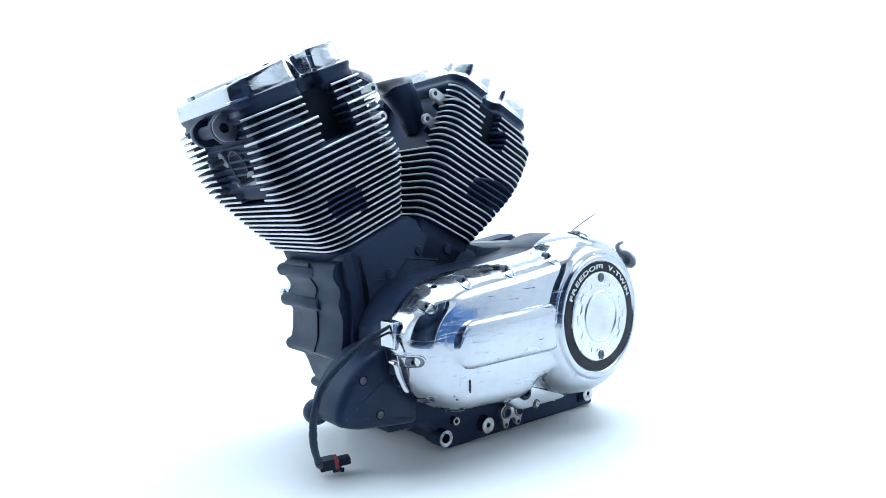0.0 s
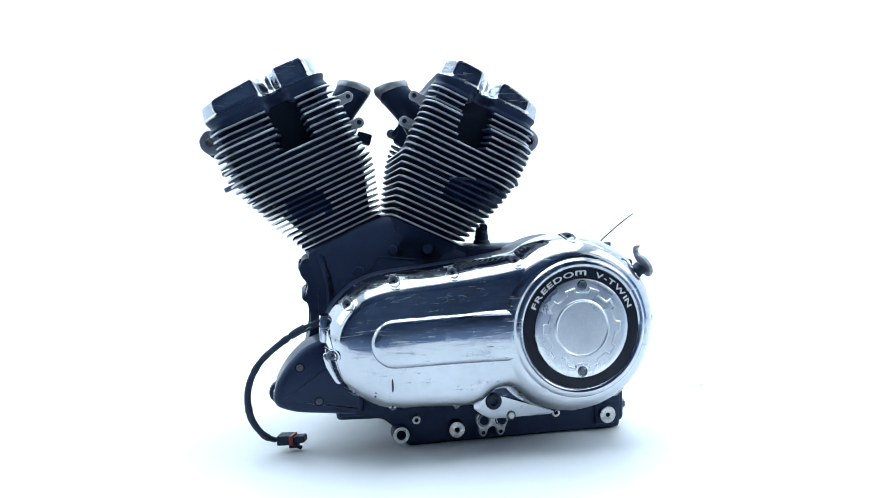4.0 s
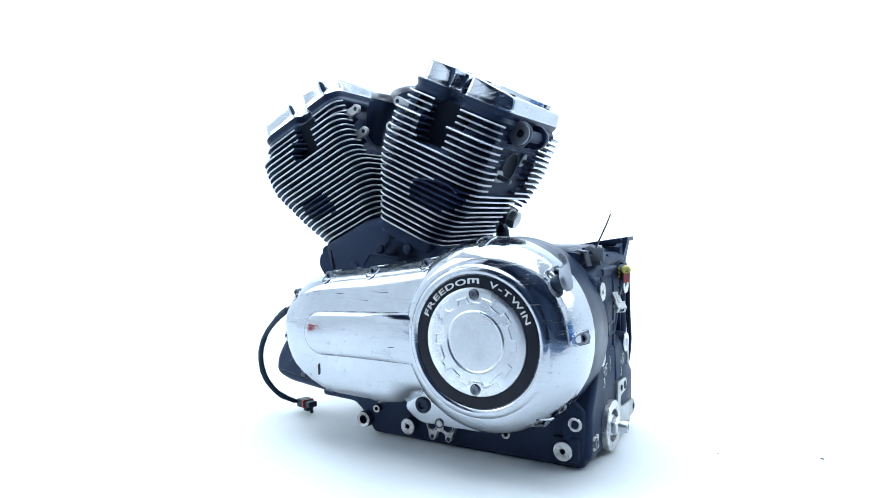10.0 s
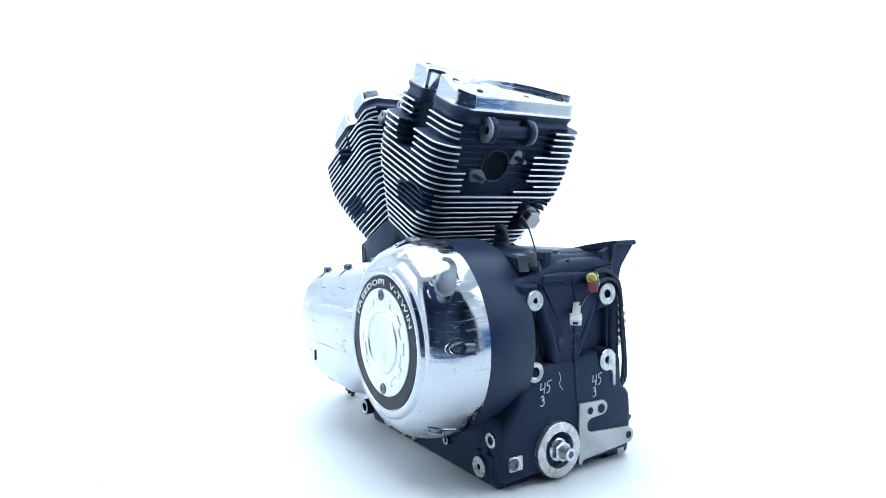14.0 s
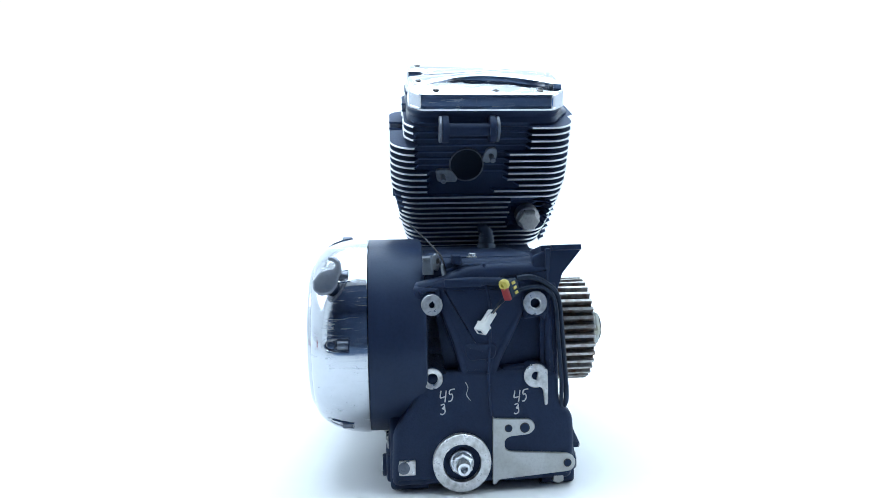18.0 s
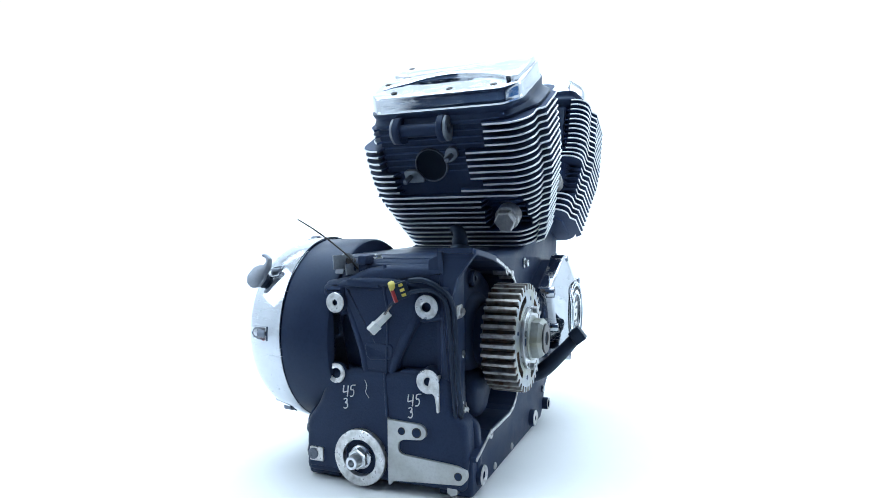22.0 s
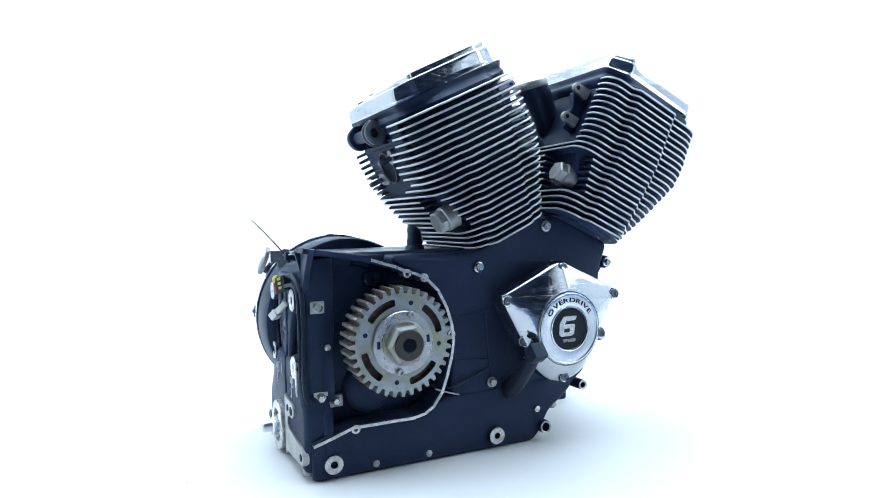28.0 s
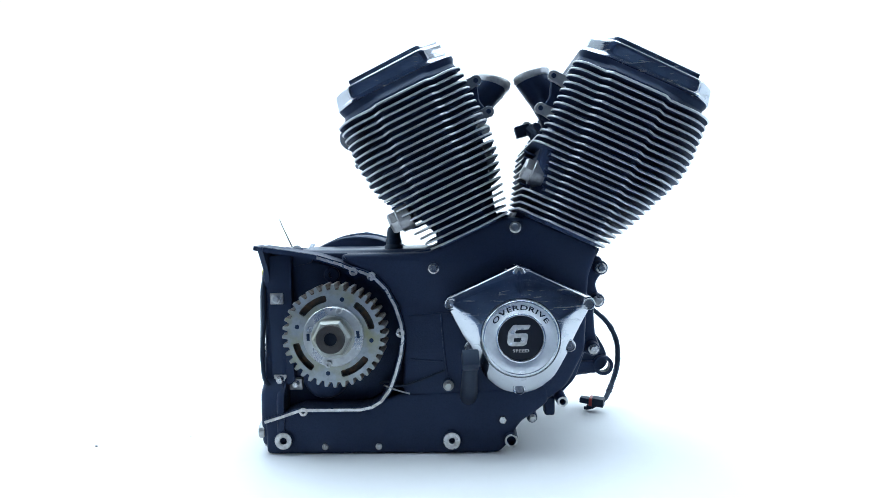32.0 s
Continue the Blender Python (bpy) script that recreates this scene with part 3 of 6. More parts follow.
        lugob = part("stud_lug", bm, GREYTAB, head, "dull bare aluminium lug", smooth=True)
        bm = bmesh.new()
        rr = 0.0042
        loft(bm, [[put(out_a + d, sb + q * rr * math.cos(math.pi / 5 * i), sh_ + q * rr * math.sin(math.pi / 5 * i)) for i in range(10)] for d, q in ((-0.010, 1), (0.010 * longer, 1), (0.012 * longer, 0.7))])
        part("exhaust_stud", bm, BOLTGREY, lugob)
    # mounting bar across the head, with an eye at its end
    bm = bmesh.new()
    bar_a, bar_h = 0.108 if side > 0 else 0.119, 0.366
    loft(bm, [[put(bar_a + r * math.cos(2 * math.pi * i / 20), b, bar_h + r * math.sin(2 * math.pi * i / 20)) for i in range(20)] for r, b in ((0.0068, -0.068), (0.0095, -0.068), (0.0095, 0.012), (0.0068, 0.012), (0.0068, -0.068))], cap0=False, cap1=False)
    part("mount_bar", bm, CAST, head, smooth=True)
    for b0, b1, mat, size in ((-0.0672, -0.0575, CAST, 1.0), (-0.0714, -0.0676, CAPGREY, 0.96), (0.0110, 0.0015, CAST, 1.0), (0.0160, 0.0114, GREYTAB, 0.94)):
        ear = rounded([(bar_a + u * size, bar_h + v * size) for u, v in ((-0.006, -0.022), (0.010, -0.017), (0.0170, -0.002), (0.013, 0.012), (-0.004, 0.021), (-0.016, 0.013), (-0.020, -0.006))], 0.008, 4)
        k0 = min(range(len(ear)), key=lambda i: abs(math.atan2(ear[i][1] - bar_h, ear[i][0] - bar_a)))
        ear = ear[k0:] + ear[:k0]
        hole = [(bar_a + 0.0066 * math.cos(2 * math.pi * i / len(ear)), bar_h + 0.0066 * math.sin(2 * math.pi * i / len(ear))) for i in range(len(ear))]
        bm = bmesh.new()
        loft(bm, [[put(u, y, v) for u, v in rr] for rr, y in ((hole, b1), (inset(ear, 0.0008), b1), (ear, b1 + (b0 - b1) * 0.12), (ear, b1 + (b0 - b1) * 0.88), (inset(ear, 0.0008), b0), (hole, b0), (hole, b1))], cap0=False, cap1=False)
        part("mount_eye" if mat is CAST else "eye_facing", bm, mat, head, "" if mat is CAST else "dull bare facing of the mounting eye", smooth=True)
        if mat is CAST:
            bm = bmesh.new()
            web = rounded([(out_a - 0.034, 0.338), (bar_a - 0.006, bar_h - 0.020), (bar_a - 0.008, bar_h), (bar_a - 0.006, bar_h + 0.016), (out_a - 0.034, 0.388)], 0.004, 2)
            loft(bm, [[put(a, b, h) for a, h in web] for b in (min(b0, b1) + 0.002, max(b0, b1) - 0.002)])
            part("mount_web", bm, CAST, head)

    # intake side: black wall, funnel and ring
    bm = bmesh.new()
    wall = rounded([(-0.116, 0.256), (0.092, 0.256), (0.092, 0.372), (-0.116, 0.372)], 0.010, 3)
    loft(bm, [[put(in_a + 0.030, b, h) for b, h in wall], [put(in_a + 0.016, b, h) for b, h in wall], [put(in_a + 0.014, b, h) for b, h in inset(wall, 0.002)]])
    part("intake_face", bm, BLACK, head)
    ring_c = Vector((-0.143, yc - 0.026, 0.567)) if side < 0 else Vector((-0.082, yc - 0.030, 0.564))
    lean = pose(0, 0, 0, 0, side * -14, 0)
    base = put(in_a + 0.022, ring_c.y - yc, 0.300)
    bm = bmesh.new()
    rows = []
    for t, r0, squash, off in ((0.0, 0.018, 1.0, 0.0), (0.25, 0.021, 1.0, 0.004), (0.5, 0.0255, 1.0, 0.005), (0.75, 0.0295, 1.04, 0.003), (0.93, 0.0305, 1.08, 0.0), (1.0, 0.0300, 1.08, 0.0)):
        c = base.lerp(ring_c, t) + Vector((side * off, 0, 0))
        rows.append([c + lean @ Vector((r0 * 0.92 * math.cos(2 * math.pi * i / 28), r0 * squash * math.sin(2 * math.pi * i / 28), 0)) for i in range(28)])
    loft(bm, rows, cap1=False)
    intake = part("intake_funnel", bm, BLACK, head, "black intake funnel", smooth=True)
    bm = bmesh.new()
    lathe(bm, [(0.0245, -0.012), (0.0296, -0.004), (0.0304, -0.001), (0.0306, 0.0055), (0.0296, 0.0075), (0.0270, 0.0082), (0.0250, 0.0072), (0.0245, -0.012)], Matrix.Translation(ring_c) @ lean @ Matrix.Diagonal((0.95, 1.1, 1, 1)), 36, cap=False)
    part("intake_ring", bm, CASTALU, intake, "bare aluminium intake ring", smooth=True)
    bm = bmesh.new()
    lathe(bm, [(0.0, -0.018), (0.0238, -0.018), (0.0238, -0.012)], Matrix.Translation(ring_c) @ lean @ Matrix.Diagonal((0.9, 1.1, 1, 1)), 28, cap=False)
    part("intake_bore", bm, RUBBER, intake)
    # bare tabs with screw holes on both flanks of the intake
    for tb, th, tip in ((-0.101, 0.297, -0.109), (-0.101, 0.340, -0.111), (0.072, 0.300, -0.108), (0.076, 0.348, -0.110)):
        sgn = -1 if tb < 0 else 1
        bm = bmesh.new()
        cx = tip + 0.0085
        shape = rounded([(cx + 0.0085 * math.cos(radians(w)), th + 0.0085 * math.sin(radians(w))) for w in (60, 100, 140, 180, 220, 260, 300)] + [(in_a + 0.008, th - 0.010), (in_a + 0.010, th + 0.008)], 0.002, 2)
        loft(bm, [[put(a, tb - sgn * 0.004, h) for a, h in shape], [put(a, tb + sgn * 0.002, h) for a, h in shape], [put(a, tb + sgn * 0.0026, h) for a, h in inset(shape, 0.0006)]])
        tab = part("intake_tab", bm, GREYTAB if side > 0 and tb > 0 else CASTALU, head, "dull aluminium tab with a screw hole", smooth=True)
        # dark disc on the tab paints the shade of its screw hole
        bm = bmesh.new()
        loft(bm, [[put(cx + r * math.cos(2 * math.pi * i / 14), tb + sgn * d, th + r * math.sin(2 * math.pi * i / 14)) for i in range(14)] for r, d in ((0.0036, 0.0), (0.0036, 0.0030), (0.0025, 0.0030))])
        part("tab_hole_shade", bm, SHADEDCAST, tab)
        bm = bmesh.new()
        loft(bm, [[put(a, tb - sgn * 0.014, h) for a, h in ((in_a - 0.004, th - 0.012), (in_a + 0.02, th - 0.016), (in_a + 0.02, th + 0.014), (in_a - 0.004, th + 0.010))],
                  [put(a, tb - sgn * 0.0042, h) for a, h in ((in_a - 0.006, th - 0.009), (in_a + 0.02, th - 0.013), (in_a + 0.02, th + 0.011), (in_a - 0.006, th + 0.007))]])
        part("tab_web", bm, BLACK, head)
    # cast bar that joins the two right-hand tabs
    bm = bmesh.new()
    bar = rounded([(-0.102, 0.343), (in_a + 0.012, 0.350), (in_a + 0.012, 0.294), (-0.100, 0.298), (-0.094, 0.320)], 0.005, 3)
    loft(bm, [[put(a, 0.060, h) for a, h in bar], [put(a, 0.070, h) for a, h in bar], [put(a, 0.0715, h) for a, h in inset(bar, 0.0015)]])
    part("tab_bar", bm, BLACK, head, smooth=True)

    # raised lip over the painted pad on the lower left fins
    if side > 0:
        bm = bmesh.new()
        wl = table_at(WIDTH, 0.24, 1)
        tube(bm, [put(a, -wl - 0.0005, h) for a, h in ((-0.004, 0.240), (0.016, 0.250), (0.040, 0.257), (0.064, 0.257), (0.078, 0.252))], 0.0020, 8, 5)
        part("pad_lip", bm, CAST, cyl, smooth=True)
    # black sheet that paints the deep shade of the spark plug well
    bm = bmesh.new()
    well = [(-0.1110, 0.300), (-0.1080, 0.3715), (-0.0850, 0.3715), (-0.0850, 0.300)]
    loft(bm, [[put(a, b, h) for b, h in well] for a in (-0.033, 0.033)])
    part("plug_well_shade", bm, SEAMSHADE, head, "black sheet painting the spark plug well's shade")

    # hexagon plug
    bm = bmesh.new()
    if plug_outside:
        c, d = put(0.070, 0.075, 0.214), Vector((C25, 0, -S25))
    else:
        c, d = put(-0.055, 0.078, 0.212), Vector((C25, 0, S25))
    m = Matrix.Translation(c) @ d.to_track_quat("Z", "Y").to_matrix().to_4x4()
    lathe(bm, [(0.019, 0.0), (0.019, 0.018), (0.0178, 0.0195)], m, 28)
    plug = part("blind_plug", bm, CASTALU, cyl, "dull aluminium hexagon plug", smooth=True)
    bm = bmesh.new()
    hexagon(bm, 0.0172, 0.0195, 0.033, m)
    part("hexagon_head", bm, CASTALU, plug)

    # chrome cover
    build_valve_cover(side, put, ca, ci, where)


def build_valve_cover(side, put, ca, ci, where):
    lo, hi = -0.114, 0.118
    top = ca

    def outline(deep):
        return rounded([(top, lo + 0.018), (top, hi - 0.022), (top - 0.026, hi), (ci + 0.034, hi), (ci + 0.002, hi - 0.022), (ci, lo + 0.030), (ci + 0.018, lo),
                        (-0.014, lo), (-0.012, lo + deep * 0.55), (-0.006, lo + deep), (0.004, lo + deep), (0.011, lo + deep * 0.6), (0.018, lo), (top - 0.022, lo)], 0.007, 4)
    bm = bmesh.new()
    rows = [(0.3895, 0.001, 0.017), (0.3905, -0.0006, 0.017), (0.3930, -0.0006, 0.0175), (0.3938, 0.0, 0.018), (0.3985, 0.0001, 0.020), (0.4050, 0.0002, 0.023), (0.4105, 0.0003, 0.0255), (0.4145, 0.0006, 0.027), (0.4162, 0.0014, 0.0275),
            (0.4171, 0.0030, 0.028), (0.4174, 0.0056, 0.028)]

    def lean(a, h):
        # the outer end stands nearly upright although the cylinder leans
        return a - float(np.interp(h, (0.393, 0.4174), (0.0, 0.0040))) * min(max((a - top + 0.05) / 0.05, 0.0), 1.0)

    def fall(a, h, b=0.1):
        # the top slopes away towards the outer end, from a higher shoulder on the left-hand side
        outer = 0.0045 * min(max((a - 0.005) / (top - 0.005), 0.0), 1.0)
        shoulder = 0.0064 * min(max(-(b + 0.004) / 0.090, 0.0), 1.0) * min(max((top - a) / (top - 0.026), 0.0), 1.0)
        return h - (0.0015 * (top - a) / (top - ci) + outer - shoulder) * min(max((h - 0.3935) / 0.022, 0.0), 1.0)
    loft(bm, [[put(lean(a, h), b, fall(a, h, b)) for a, b in inset(outline(deep), d)] for h, d, deep in rows])
    cover = part("valve_cover", bm, CHROME, engine, f"polished chrome {where} rocker cover with a scooped flank", smooth=True)
    # the inner half of the top stands higher, up to a curved step that fades out at the left-hand end
    def step_line(b):
        return top - 0.032 - 0.046 * (1 - min(abs(b) / 0.103, 1.0) ** 2)
    high = [(a, b) for a, b in inset(outline(0.028), 0.0045) if a < step_line(b) - 0.001]
    high += [(step_line(b), b) for b in (-0.098 + 0.196 * i / 24 for i in range(25))]

    bm = bmesh.new()

    def crest(a, b):
        # full height on the inner side, level with the shoulder at the left-hand end of the step
        ramp = min(max((b + 0.104) / 0.080, 0.0), 1.0)
        keep = 1 - (1 - ramp) * min(max((a - 0.010) / 0.030, 0.0), 1.0)
        return max(fall(a, 0.4174) + 0.0068 * keep, fall(a, 0.4174, b) + 0.0003)
    loft(bm, [[put(a, b, crest(a, b) + up) for a, b in (inset(high, d) if d else high)] for up, d in ((-0.010, 0.0), (-0.0016, 0.0), (-0.0004, 0.0007), (0.0, 0.0020))])
    part("cover_crest", bm, CHROME, cover, "raised chrome half of the cover top", smooth=True)
    # end block in darker chrome paints the dark reflection of the step's end
    bm = bmesh.new()
    loft(bm, [[put(a, b, fall(a, 0.4174) + up) for a, b in ((step_line(0.098) - 0.007, 0.0955), (step_line(0.098) + 0.001, 0.0955), (step_line(0.098) + 0.001, 0.1015), (step_line(0.098) - 0.007, 0.1015))] for up in (-0.002, 0.0058)])
    part("step_end", bm, SHADEDCHROME, cover, "square end of the step in shaded chrome")
    for a, b in ((top - 0.023, -0.074), (top - 0.023, 0.014), (top - 0.024, 0.080), (-0.050, -0.095), (0.040, -0.098)):
        bm = bmesh.new()
        prof = [(0.0050, -0.002), (0.0050, 0.0004), (0.0044, 0.0008), (0.0026, 0.0008), (0.0024, 0.0002), (0.0004, 0.0002)]
        on = crest(a, b) if a < step_line(b) else fall(a, 0.4174, b)
        loft(bm, [[put(a + r * math.cos(2 * math.pi * i / 12), b + r * math.sin(2 * math.pi * i / 12), on + h) for i in range(12)] for r, h in prof])
        part("cover_screw", bm, DARKSTEEL, cover, "dark socket screw", smooth=True)


build_cylinder(1, 0.053, REACH_REAR, True, "rear")
build_cylinder(-1, 0.073, REACH_FRONT, False, "front")


# ---- crankcase ----
def bolt_head(parent, m, r=0.006, h=0.006, mat=STEEL, flange=1.35, label=""):
    bm = bmesh.new()
    lathe(bm, [(r * flange, 0), (r * flange, h * 0.22), (r * 1.02, h * 0.34)], m, 20)
    hexagon(bm, r, h * 0.3, h, m)
    return part("bolt", bm, mat, parent, label)


def socket_bolt(parent, m, r=0.0055, h=0.005, mat=STEEL):
    bm = bmesh.new()
    lathe(bm, [(r, -0.004), (r, h * 0.8), (r * 0.88, h), (r * 0.5, h), (r * 0.48, h * 0.35), (0.0, h * 0.35)], m, 18)
    return part("socket_bolt", bm, mat, parent, smooth=True)


def boss(parent, m, r, length, hole, mat=ALU, body=None, name="mount_boss", label="bare machined boss with a bolt hole"):
    """A round boss with a machined face and a blind hole; local z points outwards, face at 0."""
    bm = bmesh.new()
    lathe(bm, [(r * 1.12, -length), (r * 1.04, -0.003), (r, -0.0012)], m, 28, 0, cap=False)
    lathe(bm, [(r, -0.0012), (r * 0.95, 0.0), (hole * 1.25, 0.0), (hole, -0.0012), (hole * 0.97, -0.012), (0.0, -0.012)], m, 28, 1, cap=False)
    # hole sides and floor take the darker cast to paint their shade
    for f in bm.faces:
        c = m.inverted() @ f.calc_center_median()
        if c.z < -0.004 and math.hypot(c.x, c.y) < hole * 1.02:
            f.material_index = 2
    return part(name, bm, [body or CAST, mat, SHADEDCAST], parent, label, smooth=True)


def build_crankcase():
    case = part("crankcase", plate(bmesh.new(), rounded([
        (0.250, 0.006), (0.250, 0.295), (0.205, 0.300), (0.060, 0.297), (0.020, 0.303), (-0.046, 0.318), (-0.107, 0.318), (-0.168, 0.318), (-0.226, 0.300), (-0.222, 0.262),
        (-0.212, 0.240), (-0.214, 0.145), (-0.198, 0.100), (-0.160, 0.060), (-0.105, 0.052), (-0.088, 0.006)], 0.010, 3), on_y, -0.048, 0.104, 0.004), CAST, engine,
        "black painted crankcase and gearbox casting", smooth=True)

    def slab(name, poly, y0, y1, r=0.006, bev=0.004, mat=CAST, label=""):
        bm = bmesh.new()
        plate(bm, rounded(poly, r, 3), on_y, y0, y1, bev, steps=3)
        return part(name, bm, mat, case, label, smooth=True)
    # left-hand lower pan
    slab("sump_side", [(0.268, 0.0015), (0.270, 0.082), (0.240, 0.100), (-0.060, 0.110), (-0.180, 0.100), (-0.192, 0.050), (-0.122, 0.047), (-0.098, 0.026), (-0.085, 0.0015)], -0.05, -0.098, 0.008, 0.006)
    # right-hand lower beam
    slab("sump_beam", [(0.268, 0.0012), (0.269, 0.052), (0.214, 0.067), (0.122, 0.067), (0.090, 0.082), (0.062, 0.090), (-0.062, 0.095), (-0.150, 0.100), (-0.152, 0.077), (-0.129, 0.058), (-0.112, 0.048), (-0.102, 0.034), (-0.092, 0.014), (-0.078, 0.0012)], 0.098, 0.142, 0.007, 0.005)
    # right-hand front mass under the cylinders
    slab("case_flank", [(0.063, 0.090), (0.059, 0.174), (0.067, 0.222), (0.088, 0.250), (0.105, 0.266), (0.136, 0.281), (0.150, 0.289), (0.148, 0.298), (0.050, 0.298), (0.020, 0.299), (-0.088, 0.349), (-0.126, 0.349), (-0.228, 0.303),
                        (-0.212, 0.262), (-0.206, 0.150), (-0.180, 0.100), (-0.140, 0.070), (-0.100, 0.060)], 0.098, 0.140, 0.010, 0.006)
    flank = rounded([(0.046, 0.291), (0.020, 0.299), (-0.088, 0.349), (-0.126, 0.349), (-0.222, 0.305), (-0.206, 0.250), (-0.204, 0.140), (-0.10, 0.10), (0.046, 0.10)], 0.012, 3)
    bm = bmesh.new()
    loft(bm, [[on_y(u, v, y) for u, v in inset(flank, d)] for y, d in ((-0.026, -0.004), (-0.038, 0.0), (-0.046, 0.003), (-0.050, 0.009), (-0.052, 0.018))])
    part("case_flank", bm, CAST, case, smooth=True)
    # low cast bosses and a rib on the flank
    for x, z, r in ((-0.150, 0.268, 0.008), (-0.172, 0.232, 0.009), (-0.096, 0.300, 0.007), (-0.040, 0.300, 0.008)):
        bm = bmesh.new()
        lathe(bm, [(r * 1.3, -0.006), (r * 1.1, 0.001), (r * 0.9, 0.003), (r * 0.4, 0.0034), (0, 0.0034)], along("-y", x, -0.052, z), 20)
        part("cast_boss", bm, CAST, case, smooth=True)
    # low cast webs that cross the flank
    for pts in ([(-0.186, -0.051, 0.262), (-0.140, -0.0515, 0.258)], [(-0.140, -0.0515, 0.258), (-0.126, -0.0515, 0.236), (-0.146, -0.0515, 0.208)], [(-0.140, -0.0515, 0.258), (-0.118, -0.0515, 0.290), (-0.060, -0.0515, 0.284)]):
        bm = bmesh.new()
        tube(bm, pts, 0.0017, 8, 0)
        part("flank_web", bm, CAST, case, smooth=True)
    # crank bulge behind the chrome timing cover
    slab("timing_housing", [(-0.107, 0.276), (-0.006, 0.231), (-0.020, 0.200), (-0.048, 0.142), (-0.066, 0.110), (-0.105, 0.099), (-0.146, 0.110), (-0.172, 0.150), (-0.196, 0.205), (-0.206, 0.229)], 0.120, 0.157, 0.012, 0.003)
    # front edge: the seam of the two halves with its bolt lugs
    bm = bmesh.new()
    tube(bm, [(-0.238, 0.030, 0.286), (-0.2385, 0.028, 0.268), (-0.228, 0.026, 0.248), (-0.2305, 0.028, 0.228), (-0.2255, 0.030, 0.208), (-0.2265, 0.030, 0.172), (-0.2325, 0.030, 0.152)], 0.0016, 6, 5)
    part("case_seam", bm, SEAMSHADE, case, "dark joint between the case halves", smooth=True)
    bm = bmesh.new()
    front = rounded([(-0.236, 0.288), (-0.214, 0.292), (-0.200, 0.250), (-0.196, 0.150), (-0.214, 0.140), (-0.234, 0.150), (-0.226, 0.172), (-0.224, 0.208), (-0.232, 0.228), (-0.226, 0.248), (-0.240, 0.268)], 0.007, 3)
    plate(bm, front, on_y, -0.040, 0.118, 0.005)
    part("case_front", bm, CAST, case, smooth=True)
    for x, z in ((-0.232, 0.272), (-0.227, 0.224), (-0.220, 0.152)):
        bm = bmesh.new()
        lathe(bm, [(0.008, -0.082), (0.0100, -0.076), (0.0105, 0.030), (0.009, 0.034)], along("+y", x, 0.098, z), 20)
        lug = part("seam_lug", bm, CAST, case, smooth=True)
        bolt_head(lug, along("+y", x, 0.132, z), 0.0058, 0.006)
    # transmission wall behind the belt sprocket
    slab("gearbox_wall", [(0.268, 0.050), (0.266, 0.300), (0.130, 0.272), (0.090, 0.250), (0.064, 0.174), (0.085, 0.09), (0.125, 0.068)], 0.098, 0.108, 0.012, 0.003)
    # raised rim with its bare gasket edge
    rim = [(0.268, 0.3085), (0.225, 0.302), (0.184, 0.2945), (0.150, 0.284), (0.134, 0.277), (0.116, 0.2715), (0.101, 0.264), (0.084, 0.247), (0.071, 0.222), (0.063, 0.196), (0.0605, 0.174),
           (0.064, 0.150), (0.072, 0.122), (0.080, 0.100), (0.094, 0.081), (0.108, 0.0725), (0.125, 0.069), (0.170, 0.069), (0.214, 0.069), (0.240, 0.060), (0.268, 0.0515)]
    bm = bmesh.new()
    ribbon(bm, rim, 0.0075, on_y, 0.10, 0.1475)
    part("rim_wall", bm, CAST, case)
    bm = bmesh.new()
    ribbon(bm, rim[2:], 0.0040, on_y, 0.1470, 0.1486)
    part("gasket_edge", bm, ALU, case, "bare worn gasket edge")
    bm = bmesh.new()
    ribbon(bm, [(0.276, 0.3100)] + rim[:3], 0.0065, on_y, 0.112, 0.1500)
    part("rim_flange", bm, BLACK, case)
    for x, z in ((0.131, 0.2735), (0.064, 0.182), (0.210, 0.0665), (0.105, 0.266)):
        bm = bmesh.new()
        lathe(bm, [(0.0062, -0.02), (0.0062, 0.0), (0.0030, 0.0), (0.0028, -0.008), (0.0, -0.008)], along("+y", x, 0.1488, z), 16)
        part("gasket_lug", bm, ALU, case, "bare screw lug", smooth=True)
    # guard plate that closes the top rear corner
    bm = bmesh.new()
    plate(bm, rounded([(0.268, 0.270), (0.278, 0.309), (0.200, 0.300), (0.200, 0.285)], 0.003, 2), on_y, 0.104, 0.110, 0.001)
    part("guard_plate", bm, BLACK, case)
    bm = bmesh.new()
    plate(bm, rounded([(0.090, 0.240), (0.104, 0.215), (0.116, 0.240), (0.127, 0.276), (0.152, 0.3065), (0.152, 0.3115), (0.118, 0.3112), (0.088, 0.2985)], 0.003, 2), on_x, 0.262, 0.270, 0.0015)
    part("guard_wing", bm, BLACK, case)
    bm = bmesh.new()
    plate(bm, rounded([(0.266, 0.100), (0.268, 0.296), (0.229, 0.300), (0.229, 0.100)], 0.006, 3), on_y, 0.100, 0.1212, 0.003)
    part("guard_wall", bm, BLACK, case, smooth=True)
    bm = bmesh.new()
    block(bm, 0.232, 0.260, 0.1018, 0.1042, 0.2885, 0.2985, 0.0008)
    part("guard_patch", bm, GREYTAB, case, "bare rubbed patch on the guard plate")
    # gearbox top hump, and the deck under the cylinders
    bm = bmesh.new()
    block(bm, 0.02, 0.238, -0.054, 0.098, 0.262, 0.302, 0.014)
    part("gearbox_lid", bm, BLACK, case, smooth=True)
